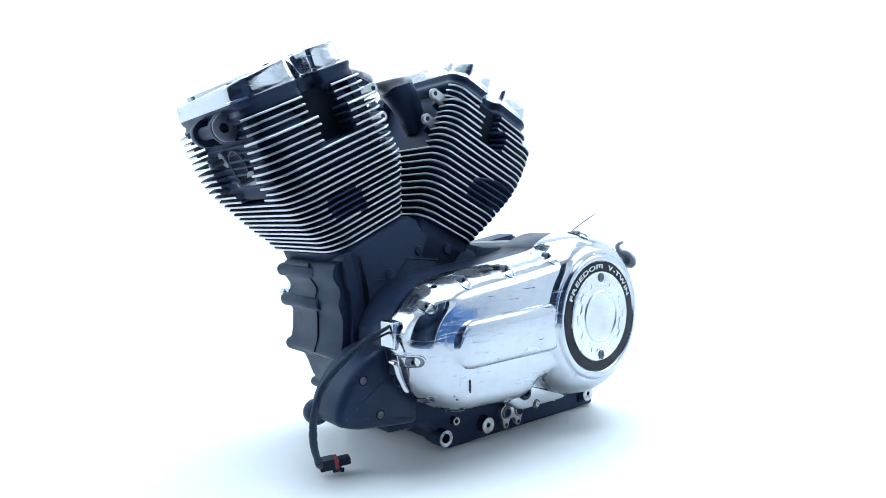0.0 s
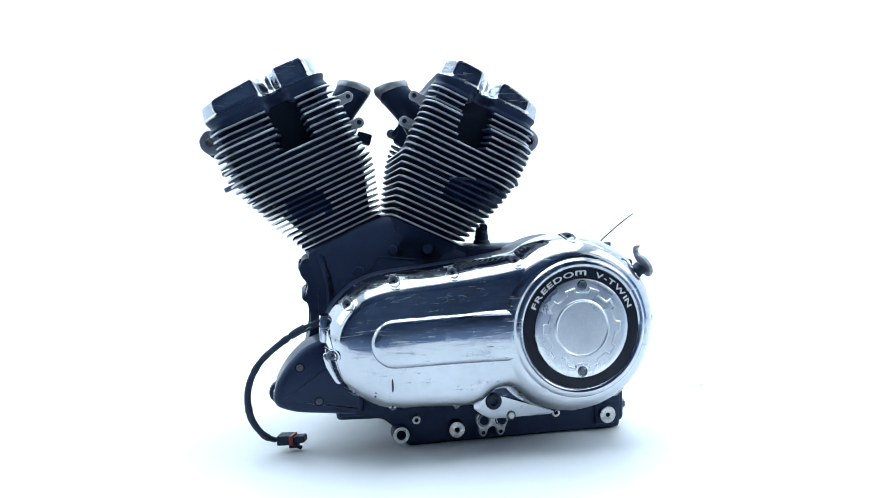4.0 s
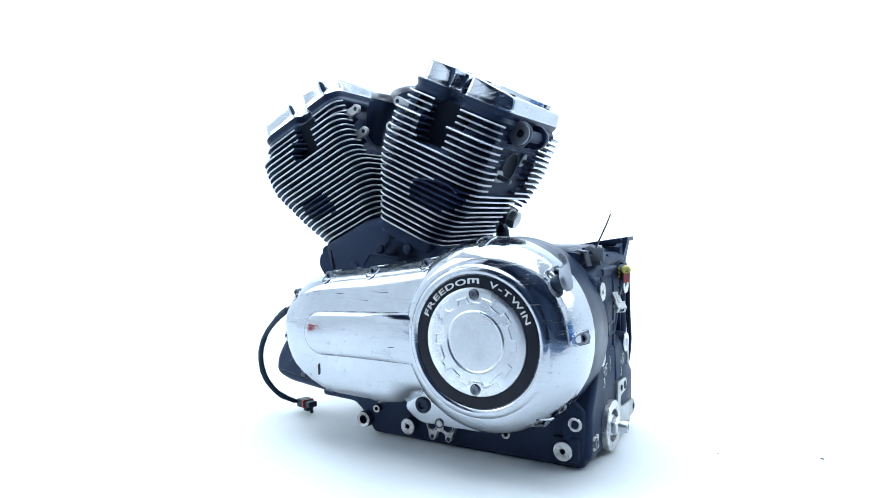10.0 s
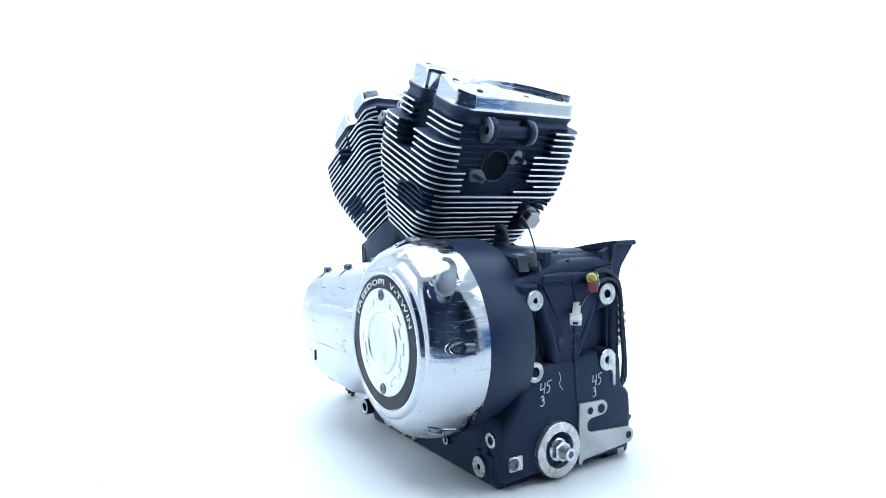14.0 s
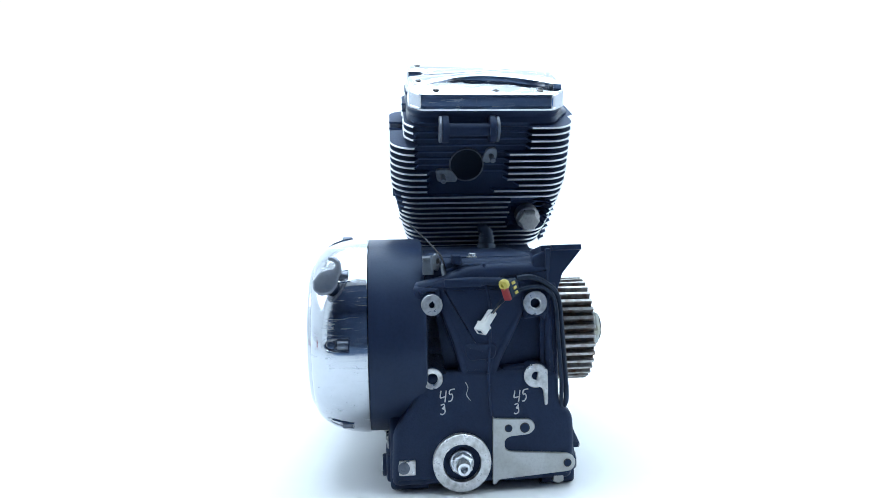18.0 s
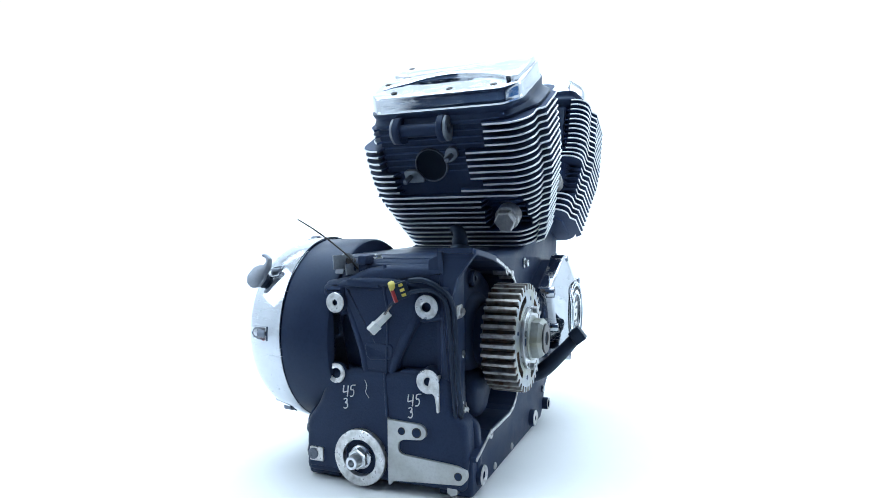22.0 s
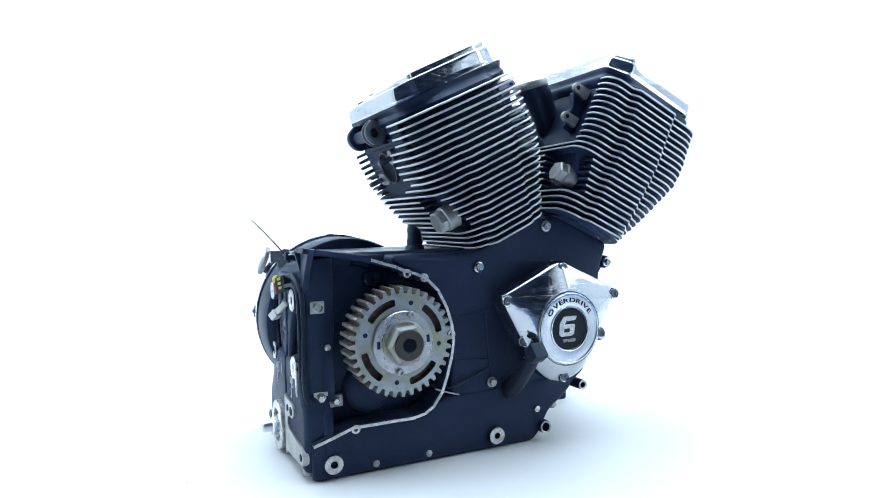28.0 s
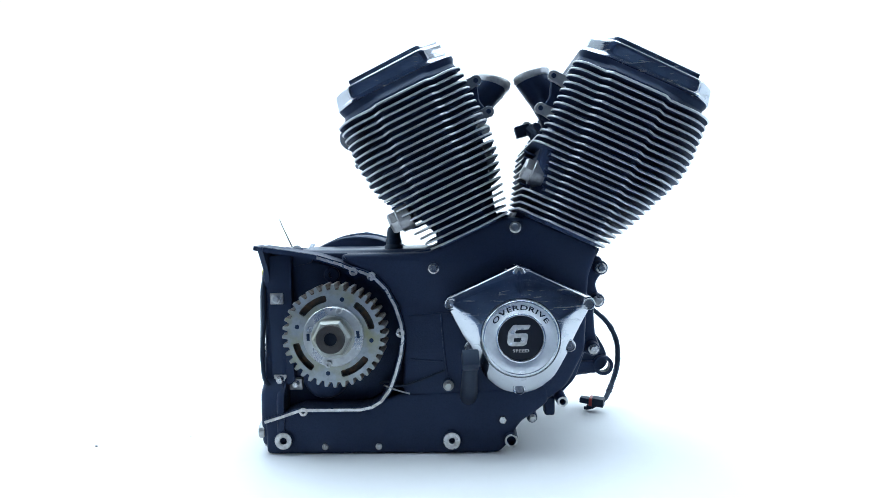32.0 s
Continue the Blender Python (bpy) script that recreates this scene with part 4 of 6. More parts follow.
    # shallow cast edges on the flank
    for pts in ([(0.052, 0.1395, 0.206), (0.010, 0.1400, 0.209), (-0.026, 0.1400, 0.212)], [(0.004, 0.1400, 0.208), (0.001, 0.1400, 0.160), (-0.004, 0.1400, 0.116)], [(0.050, 0.1395, 0.142), (0.002, 0.1400, 0.138)]):
        bm = bmesh.new()
        tube(bm, pts, 0.0016, 6, 3)
        part("flank_edge", bm, CAST, case, smooth=True)
    # bolts of the right-hand flank
    for x, y, z, r in ((0.014, 0.141, 0.276, 0.0066), (-0.106, 0.141, 0.334, 0.0070), (-0.084, 0.140, 0.051, 0.0066), (0.109, 0.112, 0.280, 0.0062), (-0.224, 0.104, 0.280, 0.0060),
                       (-0.005, 0.143, 0.1027, 0.0064), (-0.130, 0.120, 0.046, 0.0050)):
        b = boss(case, along("+y", x, y, z), r * 1.55, 0.03, r, CAST, name="bolt_boss", label="cast bolt boss")
        bolt_head(b, along("+y", x, y - 0.0005, z), r * 0.92, 0.007, STEEL)
    for x, y, z, n in ((0.252, 0.119, 0.232, 1), (0.239, 0.113, 0.176, 0), (0.228, 0.113, 0.100, 1), (0.250, 0.118, 0.108, 0)):
        bm = bmesh.new()
        block(bm, -0.010, 0.010, -0.0085, 0.0085, -0.012, 0.0045, 0.0015, m=along("+y", x, y, z))
        clip = part("cable_clip", bm, CASTALU, case, "small bare metal cable clip")
        bolt_head(clip, along("+y", x, y + 0.004, z), 0.0052, 0.006)
    bm = bmesh.new()
    lathe(bm, [(0.012, -0.01), (0.012, 0.004), (0.010, 0.006), (0.004, 0.006), (0.004, 0.0), (0, 0)], along("+y", 0.170, 0.109, 0.266), 18)
    part("drain_eye", bm, BLACK, case, smooth=True)
    # bare bosses along the foot, both sides
    for x, y, z, r, hole in ((-0.096, -0.111, 0.024, 0.0125, 0.0072), (-0.010, -0.111, 0.025, 0.0125, 0.0036), (0.241, -0.109, 0.027, 0.0135, 0.0036), (0.256, -0.101, 0.064, 0.0100, 0.0055),
                             (-0.072, -0.107, 0.044, 0.0062, 0.0030), (0.154, -0.104, 0.036, 0.0066, 0.0032)):
        boss(case, along("-y", x, y, z), r, 0.022, hole)
    for x, y, z, r, hole in ((0.241, 0.149, 0.023, 0.0128, 0.0050), (-0.009, 0.151, 0.022, 0.0128, 0.0045), (-0.096, 0.152, 0.022, 0.0098, 0.0068), (-0.172, 0.146, 0.077, 0.0078, 0.0045)):
        boss(case, along("+y", x, y, z), r, 0.045, hole)
    # twin oil ports with their figure-of-eight flange
    bm = bmesh.new()
    eight = [(0.0337, 0.0485), (0.0222, 0.0430), (0.0212, 0.0330), (0.0258, 0.0225), (0.0262, 0.0130), (0.0325, 0.0085), (0.0385, 0.0130), (0.0400, 0.0215), (0.0477, 0.0250),
             (0.0545, 0.0215), (0.0552, 0.0130), (0.0600, 0.0085), (0.0668, 0.0130), (0.0685, 0.0225), (0.0738, 0.0330), (0.0730, 0.0430), (0.0617, 0.0485), (0.0477, 0.0430)]
    plate(bm, rounded(eight, 0.005, 4), on_y, -0.090, -0.107, 0.001)
    ports = part("oil_port_flange", bm, ALU, case, "bare flange of the twin oil ports", smooth=True)
    for cx in (0.0337, 0.0617):
        bm = bmesh.new()
        lathe(bm, [(0.0096, -0.006), (0.0094, 0.0018), (0.0084, 0.0024), (0.0074, 0.0016), (0.0072, -0.006)], along("-y", cx, -0.108, 0.0350), 24, cap=False)
        part("port_ring", bm, STEEL, ports, smooth=True)
        # dark discs on the flange paint the shade of the bore and lug hole
        bm = bmesh.new()
        lathe(bm, [(0.0104, -0.002), (0.0104, 0.0004), (0.0, 0.0004)], along("-y", cx, -0.107, 0.0350), 24)
        part("port_bore_shade", bm, SHADEDCAST, ports)
        bm = bmesh.new()
        lathe(bm, [(0.0030, -0.002), (0.0030, 0.0004), (0.0, 0.0004)], along("-y", cx - 0.0010, -0.107, 0.0155), 14)
        part("lug_hole_shade", bm, SHADEDCAST, ports)
    # black drum that carries the primary cover
    bm = bmesh.new()
    outline = primary_outline()
    loft(bm, [[on_y(u, v, y) for u, v in inset(outline, d)] for y, d in ((-0.048, 0.008), (-0.050, 0.003), (-0.054, 0.001), (-0.1215, 0.001))])
    part("primary_housing", bm, BLACK, case, "satin black primary drive housing", smooth=True)
    # generator cover at the front left
    gc = rounded([(-0.281, 0.090), (-0.278, 0.112), (-0.262, 0.140), (-0.236, 0.166), (-0.205, 0.178), (-0.15, 0.178), (-0.15, 0.060), (-0.206, 0.066), (-0.250, 0.071), (-0.274, 0.080)], 0.012, 3)
    bm = bmesh.new()
    plate(bm, gc, on_y, -0.048, -0.117, 0.012, steps=4)
    gco = part("generator_cover", bm, BLACK, case, "smooth black generator cover", smooth=True)
    for x, z in ((-0.242, 0.138), (-0.216, 0.087)):
        bm = bmesh.new()
        lathe(bm, [(0.0068, -0.004), (0.0068, 0.0003), (0.0, 0.0003)], along("-y", x, -0.117, z), 24)
        seat = part("bolt_seat", bm, SEAMSHADE, gco)
        socket_bolt(seat, along("-y", x, -0.117, z), 0.0052, 0.0010, GREYCAST)
    bm = bmesh.new()
    lathe(bm, [(0.0165, -0.016), (0.0175, -0.013), (0.0175, -0.003), (0.0165, 0.0), (0.0110, 0.0), (0.0110, -0.016), (0.0165, -0.016)], along("+y", -0.2720, -0.036, 0.087), 28, cap=False)
    block(bm, -0.260, -0.205, -0.052, -0.038, 0.074, 0.094, 0.003)
    part("front_eye", bm, CAST, gco, "black cast eye beside the generator cover", smooth=True)
    bm = bmesh.new()
    block(bm, -0.166, -0.15, 0.085, 0.11, 0.046, 0.075, 0.004)
    part("case_foot", bm, CAST, case)
    # small dark screws along the foot
    for x in (0.18, 0.10):
        bm = bmesh.new()
        lathe(bm, [(0.005, -0.01), (0.005, 0.001), (0.0035, 0.002)], along("+y", x, 0.142, 0.012), 12)
        part("foot_screw", bm, STEEL, case, smooth=True)
    bm = bmesh.new()
    hexagon(bm, 0.008, 0, 0.012, along("+x", 0.264, 0.118, 0.012))
    part("drain_bolt", bm, STEEL, case)
    return case


def primary_outline():
    """The outline of the primary case, seen from its side."""
    pts = [(-0.2085, 0.180), (-0.2005, 0.2135), (-0.181, 0.239), (-0.155, 0.2585), (-0.112, 0.2705), (-0.028, 0.280), (0.0645, 0.2935)]
    arc = [(0.1555 + 0.135 * math.cos(radians(a)), 0.186 + 0.135 * math.sin(radians(a))) for a in range(112, -140, -8)]
    low = [(0.046, 0.0935), (0.032, 0.0890), (0.016, 0.0765), (-0.006, 0.0710), (-0.034, 0.0715), (-0.074, 0.0735), (-0.117, 0.0765), (-0.159, 0.094), (-0.193, 0.1245)]
    line = [Vector((*p, 0)) for p in pts + [(0.084, 0.302)] + arc + low]
    sm = []
    n = len(line)
    for i in range(n):
        p0, p1, p2, p3 = line[i - 1], line[i], line[(i + 1) % n], line[(i + 2) % n]
        for k in range(3):
            t = k / 3
            q = 0.5 * ((2 * p1) + (p2 - p0) * t + (2 * p0 - 5 * p1 + 4 * p2 - p3) * t * t + (3 * p1 - p0 - 3 * p2 + p3) * t ** 3)
            sm.append((q.x, q.y))
    return sm


case = build_crankcase()


# ---- chrome primary cover ----
SHOULDER = [(-0.1225, 0.0), (-0.127, -0.0010), (-0.135, -0.0002), (-0.150, 0.0022), (-0.162, 0.0055), (-0.173, 0.0105), (-0.181, 0.0165), (-0.1862, 0.0235), (-0.1885, 0.0310)]
DOME = [(0.1358, 0.1230), (0.1355, 0.135), (0.1340, 0.148), (0.1315, 0.160), (0.1275, 0.171), (0.1220, 0.1805), (0.1150, 0.1885), (0.1090, 0.1930), (0.1045, 0.1950), (0.1015, 0.1953), (0.1000, 0.1970),
        (0.0985, 0.1990), (0.0955, 0.2005), (0.0915, 0.2005), (0.0890, 0.1992), (0.0882, 0.1975), (0.0, 0.1975)]


def build_primary_cover():
    cx, cz = 0.1558, 0.1875
    out = primary_outline()
    bm = bmesh.new()
    rows = SHOULDER
    loft(bm, [[on_y(u, v, y) for u, v in inset(out, d)] for y, d in rows])
    cover = part("primary_cover", bm, CHROME, engine, "scratched chrome primary drive cover", smooth=True)
    # raised pill on the flat face
    pill = []
    for a in range(90, 271, 12):
        pill.append((-0.112 + 0.031 * math.cos(radians(a)), 0.178 + 0.031 * math.sin(radians(a))))
    pill += [(-0.03, 0.148), (0.060, 0.148), (0.060, 0.216), (-0.03, 0.2125)]
    bm = bmesh.new()
    loft(bm, [[on_y(u, v, y) for u, v in inset(pill, d)] for y, d in ((-0.187, -0.004), (-0.1895, -0.002), (-0.1925, 0.0005), (-0.1942, 0.004), (-0.1948, 0.008))])
    part("cover_panel", bm, CHROME, cover, smooth=True)
    # clutch dome
    m = along("-y", cx, 0, cz)
    bm = bmesh.new()
    lathe(bm, DOME, m, 96)
    dome = part("clutch_dome", bm, CHROME, cover, "chrome clutch dome", smooth=True)
    bm = bmesh.new()
    lathe(bm, [(0.0880, 0.1976), (0.0876, 0.1990), (0.0722, 0.1990), (0.0718, 0.1976)], m, 96)
    part("black_ring", bm, ENAMEL, dome, "black enamel ring with pale lettering", smooth=True)
    bm = bmesh.new()
    lathe(bm, [(0.0716, 0.1976), (0.0712, 0.1998), (0.0695, 0.2006), (0.0640, 0.2006), (0.0425, 0.2004), (0.0415, 0.2016), (0.0400, 0.2024), (0.0385, 0.2018), (0.0378, 0.2008), (0.0, 0.2008)], m, 96)
    disc = part("clutch_disc", bm, BRUSHED, dome, "satin aluminium disc with a raised gear outline", smooth=True)
    # gear-shaped raised line
    gear = []
    for k in range(10):
        a0 = 36 * k + 90 + 18
        for da, r in ((-9, 0.0525), (-7, 0.0590), (7, 0.0590), (9, 0.0525)):
            gear.append((r * math.cos(radians(a0 + da)), r * math.sin(radians(a0 + da))))
    bm = bmesh.new()
    loft(bm, [[m @ Vector((u, v, h)) for u, v in inset(gear, d)] for h, d in ((0.2004, -0.0012), (0.2013, -0.0004), (0.2016, 0.0), (0.2015, 0.0012), (0.2007, 0.0020))], cap0=False, cap1=True)
    part("gear_relief", bm, BRUSHED, disc, smooth=True)
    for da in (90, -90):
        c = Vector((cx + 0.0625 * math.cos(radians(da)), 0, cz + 0.0625 * math.sin(radians(da))))
        bm = bmesh.new()
        lathe(bm, [(0.0075, 0.2000), (0.0075, 0.2014), (0.0062, 0.2016), (0.0060, 0.2000)], along("-y", c.x, 0, c.z), 20, cap=False)
        part("screw_seat", bm, SHADEDCHROME, disc, smooth=True)
        bm = bmesh.new()
        lathe(bm, [(0.0056, 0.1995), (0.0056, 0.2016), (0.0046, 0.2024), (0.0022, 0.2024), (0.0020, 0.2010), (0.0, 0.2010)], along("-y", c.x, 0, c.z), 18)
        part("disc_screw", bm, BOLTGREY, disc, "dull grey socket screw", smooth=True)
    # words round the ring
    tm = Matrix.Translation((cx, -0.1992, cz)) @ pose(0, 0, 0, 90, 0, 0)
    arc_lettering("ring_lettering", "FREEDOM", 0.0106, 0.0798, 121, tm, PALE, dome, 0.0005, "pale raised letters", 1.12, 74)
    arc_lettering("ring_lettering", "V-TWIN", 0.0106, 0.0798, 47.5, tm, PALE, dome, 0.0005, "pale raised letters", 1.12, 55)
    # scalloped bolt pockets: lips laid on the shoulder round dark patches of painted shade
    hs, ys = [d for y, d in SHOULDER], [y for y, d in SHOULDER]
    for x, z, on_dome in ((-0.1815, 0.2330, 0), (-0.1125, 0.2655, 0), (-0.0225, 0.2750, 0), (0.0620, 0.2830, 0), (0.1535, 0.3115, 1), (-0.205, 0.165, 0), (-0.172, 0.108, 0), (-0.112, 0.0800, 0),
                          (-0.023, 0.0755, 0), (0.2870, 0.196, 1), (0.2330, 0.0800, 1), (0.2545, 0.2790, 1)):
        if on_dome:
            n2 = (Vector((cx, cz)) - Vector((x, z))).normalized()
            p0 = Vector((cx, cz)) - n2 * 0.1355
        else:
            i0 = min(range(len(out)), key=lambda i: (Vector(out[i]) - Vector((x, z))).length)
            tv = (Vector(out[(i0 + 1) % len(out)]) - Vector(out[i0 - 1])).normalized()
            n2 = Vector((-tv.y, tv.x))
            p0 = Vector(out[i0])
            if n2.dot(Vector((-0.02, 0.18)) - p0) < 0:
                n2 = -n2
        t2 = Vector((-n2.y, n2.x))

        low = z < 0.11 and not on_dome

        def drape(s, v, lift):
            if on_dome:
                # along the side wall of the dome
                y = -0.143 - s * 2.0
                q = Vector((cx, cz)) - n2 * (float(np.interp(-y, [h for r, h in DOME[:10]], [r for r, h in DOME[:10]])) + lift) + t2 * v
                return Vector((q.x, y, q.y))
            q = p0 + n2 * s + t2 * v
            y = float(np.interp(s, hs, ys))
            return Vector((q.x - n2.x * lift * 0.6, y - lift * 0.8, q.y - n2.y * lift * 0.6))

        def bullet(w, s0, s1):
            w = w * (1.12 if on_dome else 0.7 if low else 1.0)
            s1 = s0 + (s1 - s0) * (0.55 if low else 1.0)
            pts = [(s0, -w), (s0 * 0.6 + s1 * 0.4, -w * 0.98)]
            for k in range(1, 8):
                a = math.pi * k / 8
                pts.append((s0 * 0.45 + s1 * 0.55 + (s1 - s0) * 0.45 * math.sin(a), -w * math.cos(a)))
            return pts + [(s0 * 0.6 + s1 * 0.4, w * 0.98), (s0, w)]
        bm = bmesh.new()
        loft(bm, [[drape(s, v, -0.001) for s, v in bullet(0.0090, 0.0005, 0.0190)], [drape(s, v, 0.0013) for s, v in bullet(0.0088, 0.0006, 0.0186)], [drape(s, v, 0.0013) for s, v in bullet(0.0076, 0.0012, 0.0168)],
                  [drape(s, v, 0.0004) for s, v in bullet(0.0072, 0.0014, 0.0162)]], cap0=False, cap1=False)
        lip = part("bolt_pocket", bm, CHROME, cover, smooth=True)
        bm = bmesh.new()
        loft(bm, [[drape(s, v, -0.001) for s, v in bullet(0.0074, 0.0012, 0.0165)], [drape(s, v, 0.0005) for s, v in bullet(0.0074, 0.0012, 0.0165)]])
        part("pocket_shade", bm, SHADEDCHROME, lip)
        c = drape(0.0030, 0, -0.0025) if on_dome else drape(0.0062, 0, -0.003 if low else 0.0)
        socket_bolt(lip, along("-y", c.x, c.y - 0.001, c.z), 0.0042 if low else 0.0060, 0.009 if on_dome else 0.004 if low else 0.0055, BOLTGREY)
    # lower lobe with the black plug
    bm = bmesh.new()
    lobe = rounded([(0.004, 0.066), (0.018, 0.092), (0.040, 0.106), (0.066, 0.104), (0.094, 0.078), (0.146, 0.053), (0.132, 0.0455), (0.035, 0.0455), (0.020, 0.053)], 0.010, 4)
    loft(bm, [[on_y(u, v, y) for u, v in inset(lobe, d)] for y, d in ((-0.110, 0.0), (-0.136, 0.0), (-0.1405, 0.002), (-0.142, 0.006))])
    lobe_ob = part("cover_lobe", bm, CHROME, cover, smooth=True)
    bm = bmesh.new()
    lathe(bm, [(0.0125, 0.0), (0.0125, 0.0035), (0.0105, 0.006), (0.0060, 0.006), (0.0052, 0.002), (0.0, 0.002)], along("-y", 0.039, -0.1405, 0.0745), 28)
    part("black_plug", bm, RUBBER, lobe_ob, "black socket plug", smooth=True)
    bm = bmesh.new()
    lathe(bm, [(0.0072, -0.012), (0.0072, 0.0012), (0.0066, 0.0016), (0.0060, 0.0006), (0.0, 0.0006)], along("-y", 0.0665, -0.1415, 0.0505), 24)
    eye = part("screw_seat", bm, SHADEDCHROME, lobe_ob, smooth=True)
    socket_bolt(eye, along("-y", 0.0665, -0.1420, 0.0505), 0.0046, 0.0022, STEEL)
    # chrome guard tab at the front
    bm = bmesh.new()
    tab = rounded([(-0.211, 0.160), (-0.196, 0.166), (-0.184, 0.128), (-0.178, 0.116), (-0.192, 0.116), (-0.206, 0.142)], 0.005, 3)
    plate(bm, tab, on_y, -0.128, -0.142, 0.002)
    part("cover_tab", bm, CHROME, cover, smooth=True)
    bm = bmesh.new()
    tab = rounded([(-0.213, 0.214), (-0.200, 0.216), (-0.200, 0.176), (-0.213, 0.178)], 0.003, 3)
    plate(bm, tab, on_y, -0.118, -0.146, 0.002)
    part("cover_tab", bm, CHROME, cover, smooth=True)
    # scratches on the flat face
    rnd = random.Random(9)
    for x, z, w, h in ((-0.118, 0.121, 0.0030, 0.021), (-0.142, 0.108, 0.003, 0.003), (-0.075, 0.240, 0.02, 0.0006), (0.0, 0.245, 0.03, 0.0007), (-0.03, 0.232, 0.018, 0.0006), (0.02, 0.168, 0.012, 0.001)):
        bm = bmesh.new()
        poly = [(x + w / 2 * math.cos(2 * math.pi * k / 10) * rnd.uniform(0.8, 1.1), z + h / 2 * math.sin(2 * math.pi * k / 10) * rnd.uniform(0.8, 1.1)) for k in range(10)]
        y = -0.1952 if (-0.14 < x < 0.06 and 0.15 < z < 0.21) else -0.1896
        loft(bm, [[on_y(u, v, y + 0.001) for u, v in poly], [on_y(u, v, y - 0.0001) for u, v in poly]])
        part("scratch", bm, DARKSTEEL, cover, "dark scrape in the chrome")
    # hairline scratches and rubbed marks over the flat face
    bm = bmesh.new()
    for gx, gz, count, lean in ((-0.105, 0.240, 15, 0.15), (-0.035, 0.238, 15, 0.20), (0.015, 0.246, 8, 0.1), (-0.150, 0.205, 7, 0.0), (-0.155, 0.236, 5, 1.2), (-0.060, 0.192, 10, 0.1), (0.010, 0.182, 7, 0.7), (-0.100, 0.180, 5, -0.7), (-0.136, 0.128, 5, 0.9)):
        for i in range(count):
            x, z = gx + rnd.gauss(0, 0.012), gz + rnd.gauss(0, 0.0035)
            inside = -0.13 < x and 0.153 < z < 0.207
            edge = x > -0.15 and (0.140 < z < 0.156 or 0.205 < z < 0.224)
            if edge or (-0.148 < x < -0.125 and 0.14 < z < 0.22) or math.hypot(x - cx, z - cz) < 0.148 or z > 0.252 + 0.12 * (x + 0.1):
                continue
            y = -0.1949 if inside else -0.1886
            ang, ln = rnd.gauss(lean, 0.22), rnd.uniform(0.002, 0.009)
            pts = [(x + ln * (s - 0.5) * math.cos(ang), z + ln * (s - 0.5) * math.sin(ang) + rnd.uniform(-0.0006, 0.0006)) for s in (0, 0.33, 0.66, 1)]
            ribbon(bm, pts, rnd.uniform(0.00015, 0.0004), on_y, y + 0.0005, y - 0.00006)
    scratches = part("hairline_scratches", bm, HAZE, cover)
    tagged(scratches, "fine pale scratches in the chrome", kind="stuff")
    # filler neck with its claw-shaped cap
    axis = Vector((0.79, -0.09, 0.60)).normalized()
    base = Vector((0.236, -0.166, 0.2475))
    mm = Matrix.Translation(base) @ axis.to_track_quat("Z", "Y").to_matrix().to_4x4()
    bm = bmesh.new()
    lathe(bm, [(0.030, -0.026), (0.0265, -0.010), (0.0235, 0.004), (0.0205, 0.012), (0.0185, 0.018), (0.0172, 0.0205), (0.0135, 0.021)], mm, 32)
    neck = part("filler_neck", bm, CHROME, cover, smooth=True)
    bm = bmesh.new()
    lathe(bm, [(0.0105, 0.018), (0.0112, 0.022), (0.0100, 0.0245), (0.0110, 0.027), (0.0100, 0.030), (0.0105, 0.036)], mm, 24)
    part("cap_seal", bm, RUBBER, neck, smooth=True)
    claw = rounded([(-0.1890, 0.2723), (-0.1879, 0.2616), (-0.1795, 0.2544), (-0.1666, 0.2563), (-0.1592, 0.2662), (-0.1575, 0.2754), (-0.1530, 0.2846), (-0.1540, 0.2966), (-0.1617, 0.3031), (-0.1702, 0.3040),
                    (-0.1704, 0.2997), (-0.1633, 0.2975), (-0.1606, 0.2932), (-0.1636, 0.2876), (-0.1707, 0.2877), (-0.1801, 0.2842)], 0.003, 3)
    bm = bmesh.new()
    tilt = Matrix.Translation((0.270, 0, 0.273)) @ Matrix.Rotation(radians(-18), 4, "Y") @ Matrix.Translation((0, 0, -0.272))
    loft(bm, [[tilt @ Vector((h, u, v)) for u, v in inset(claw, d)] for h, d in ((-0.0035, 0.0015), (-0.0025, 0.0), (0.0015, 0.0), (0.0030, 0.0010), (0.0038, 0.0026))])
    part("filler_cap", bm, CAPGREY, neck, "dull grey claw-shaped filler cap", smooth=True)


build_primary_cover()


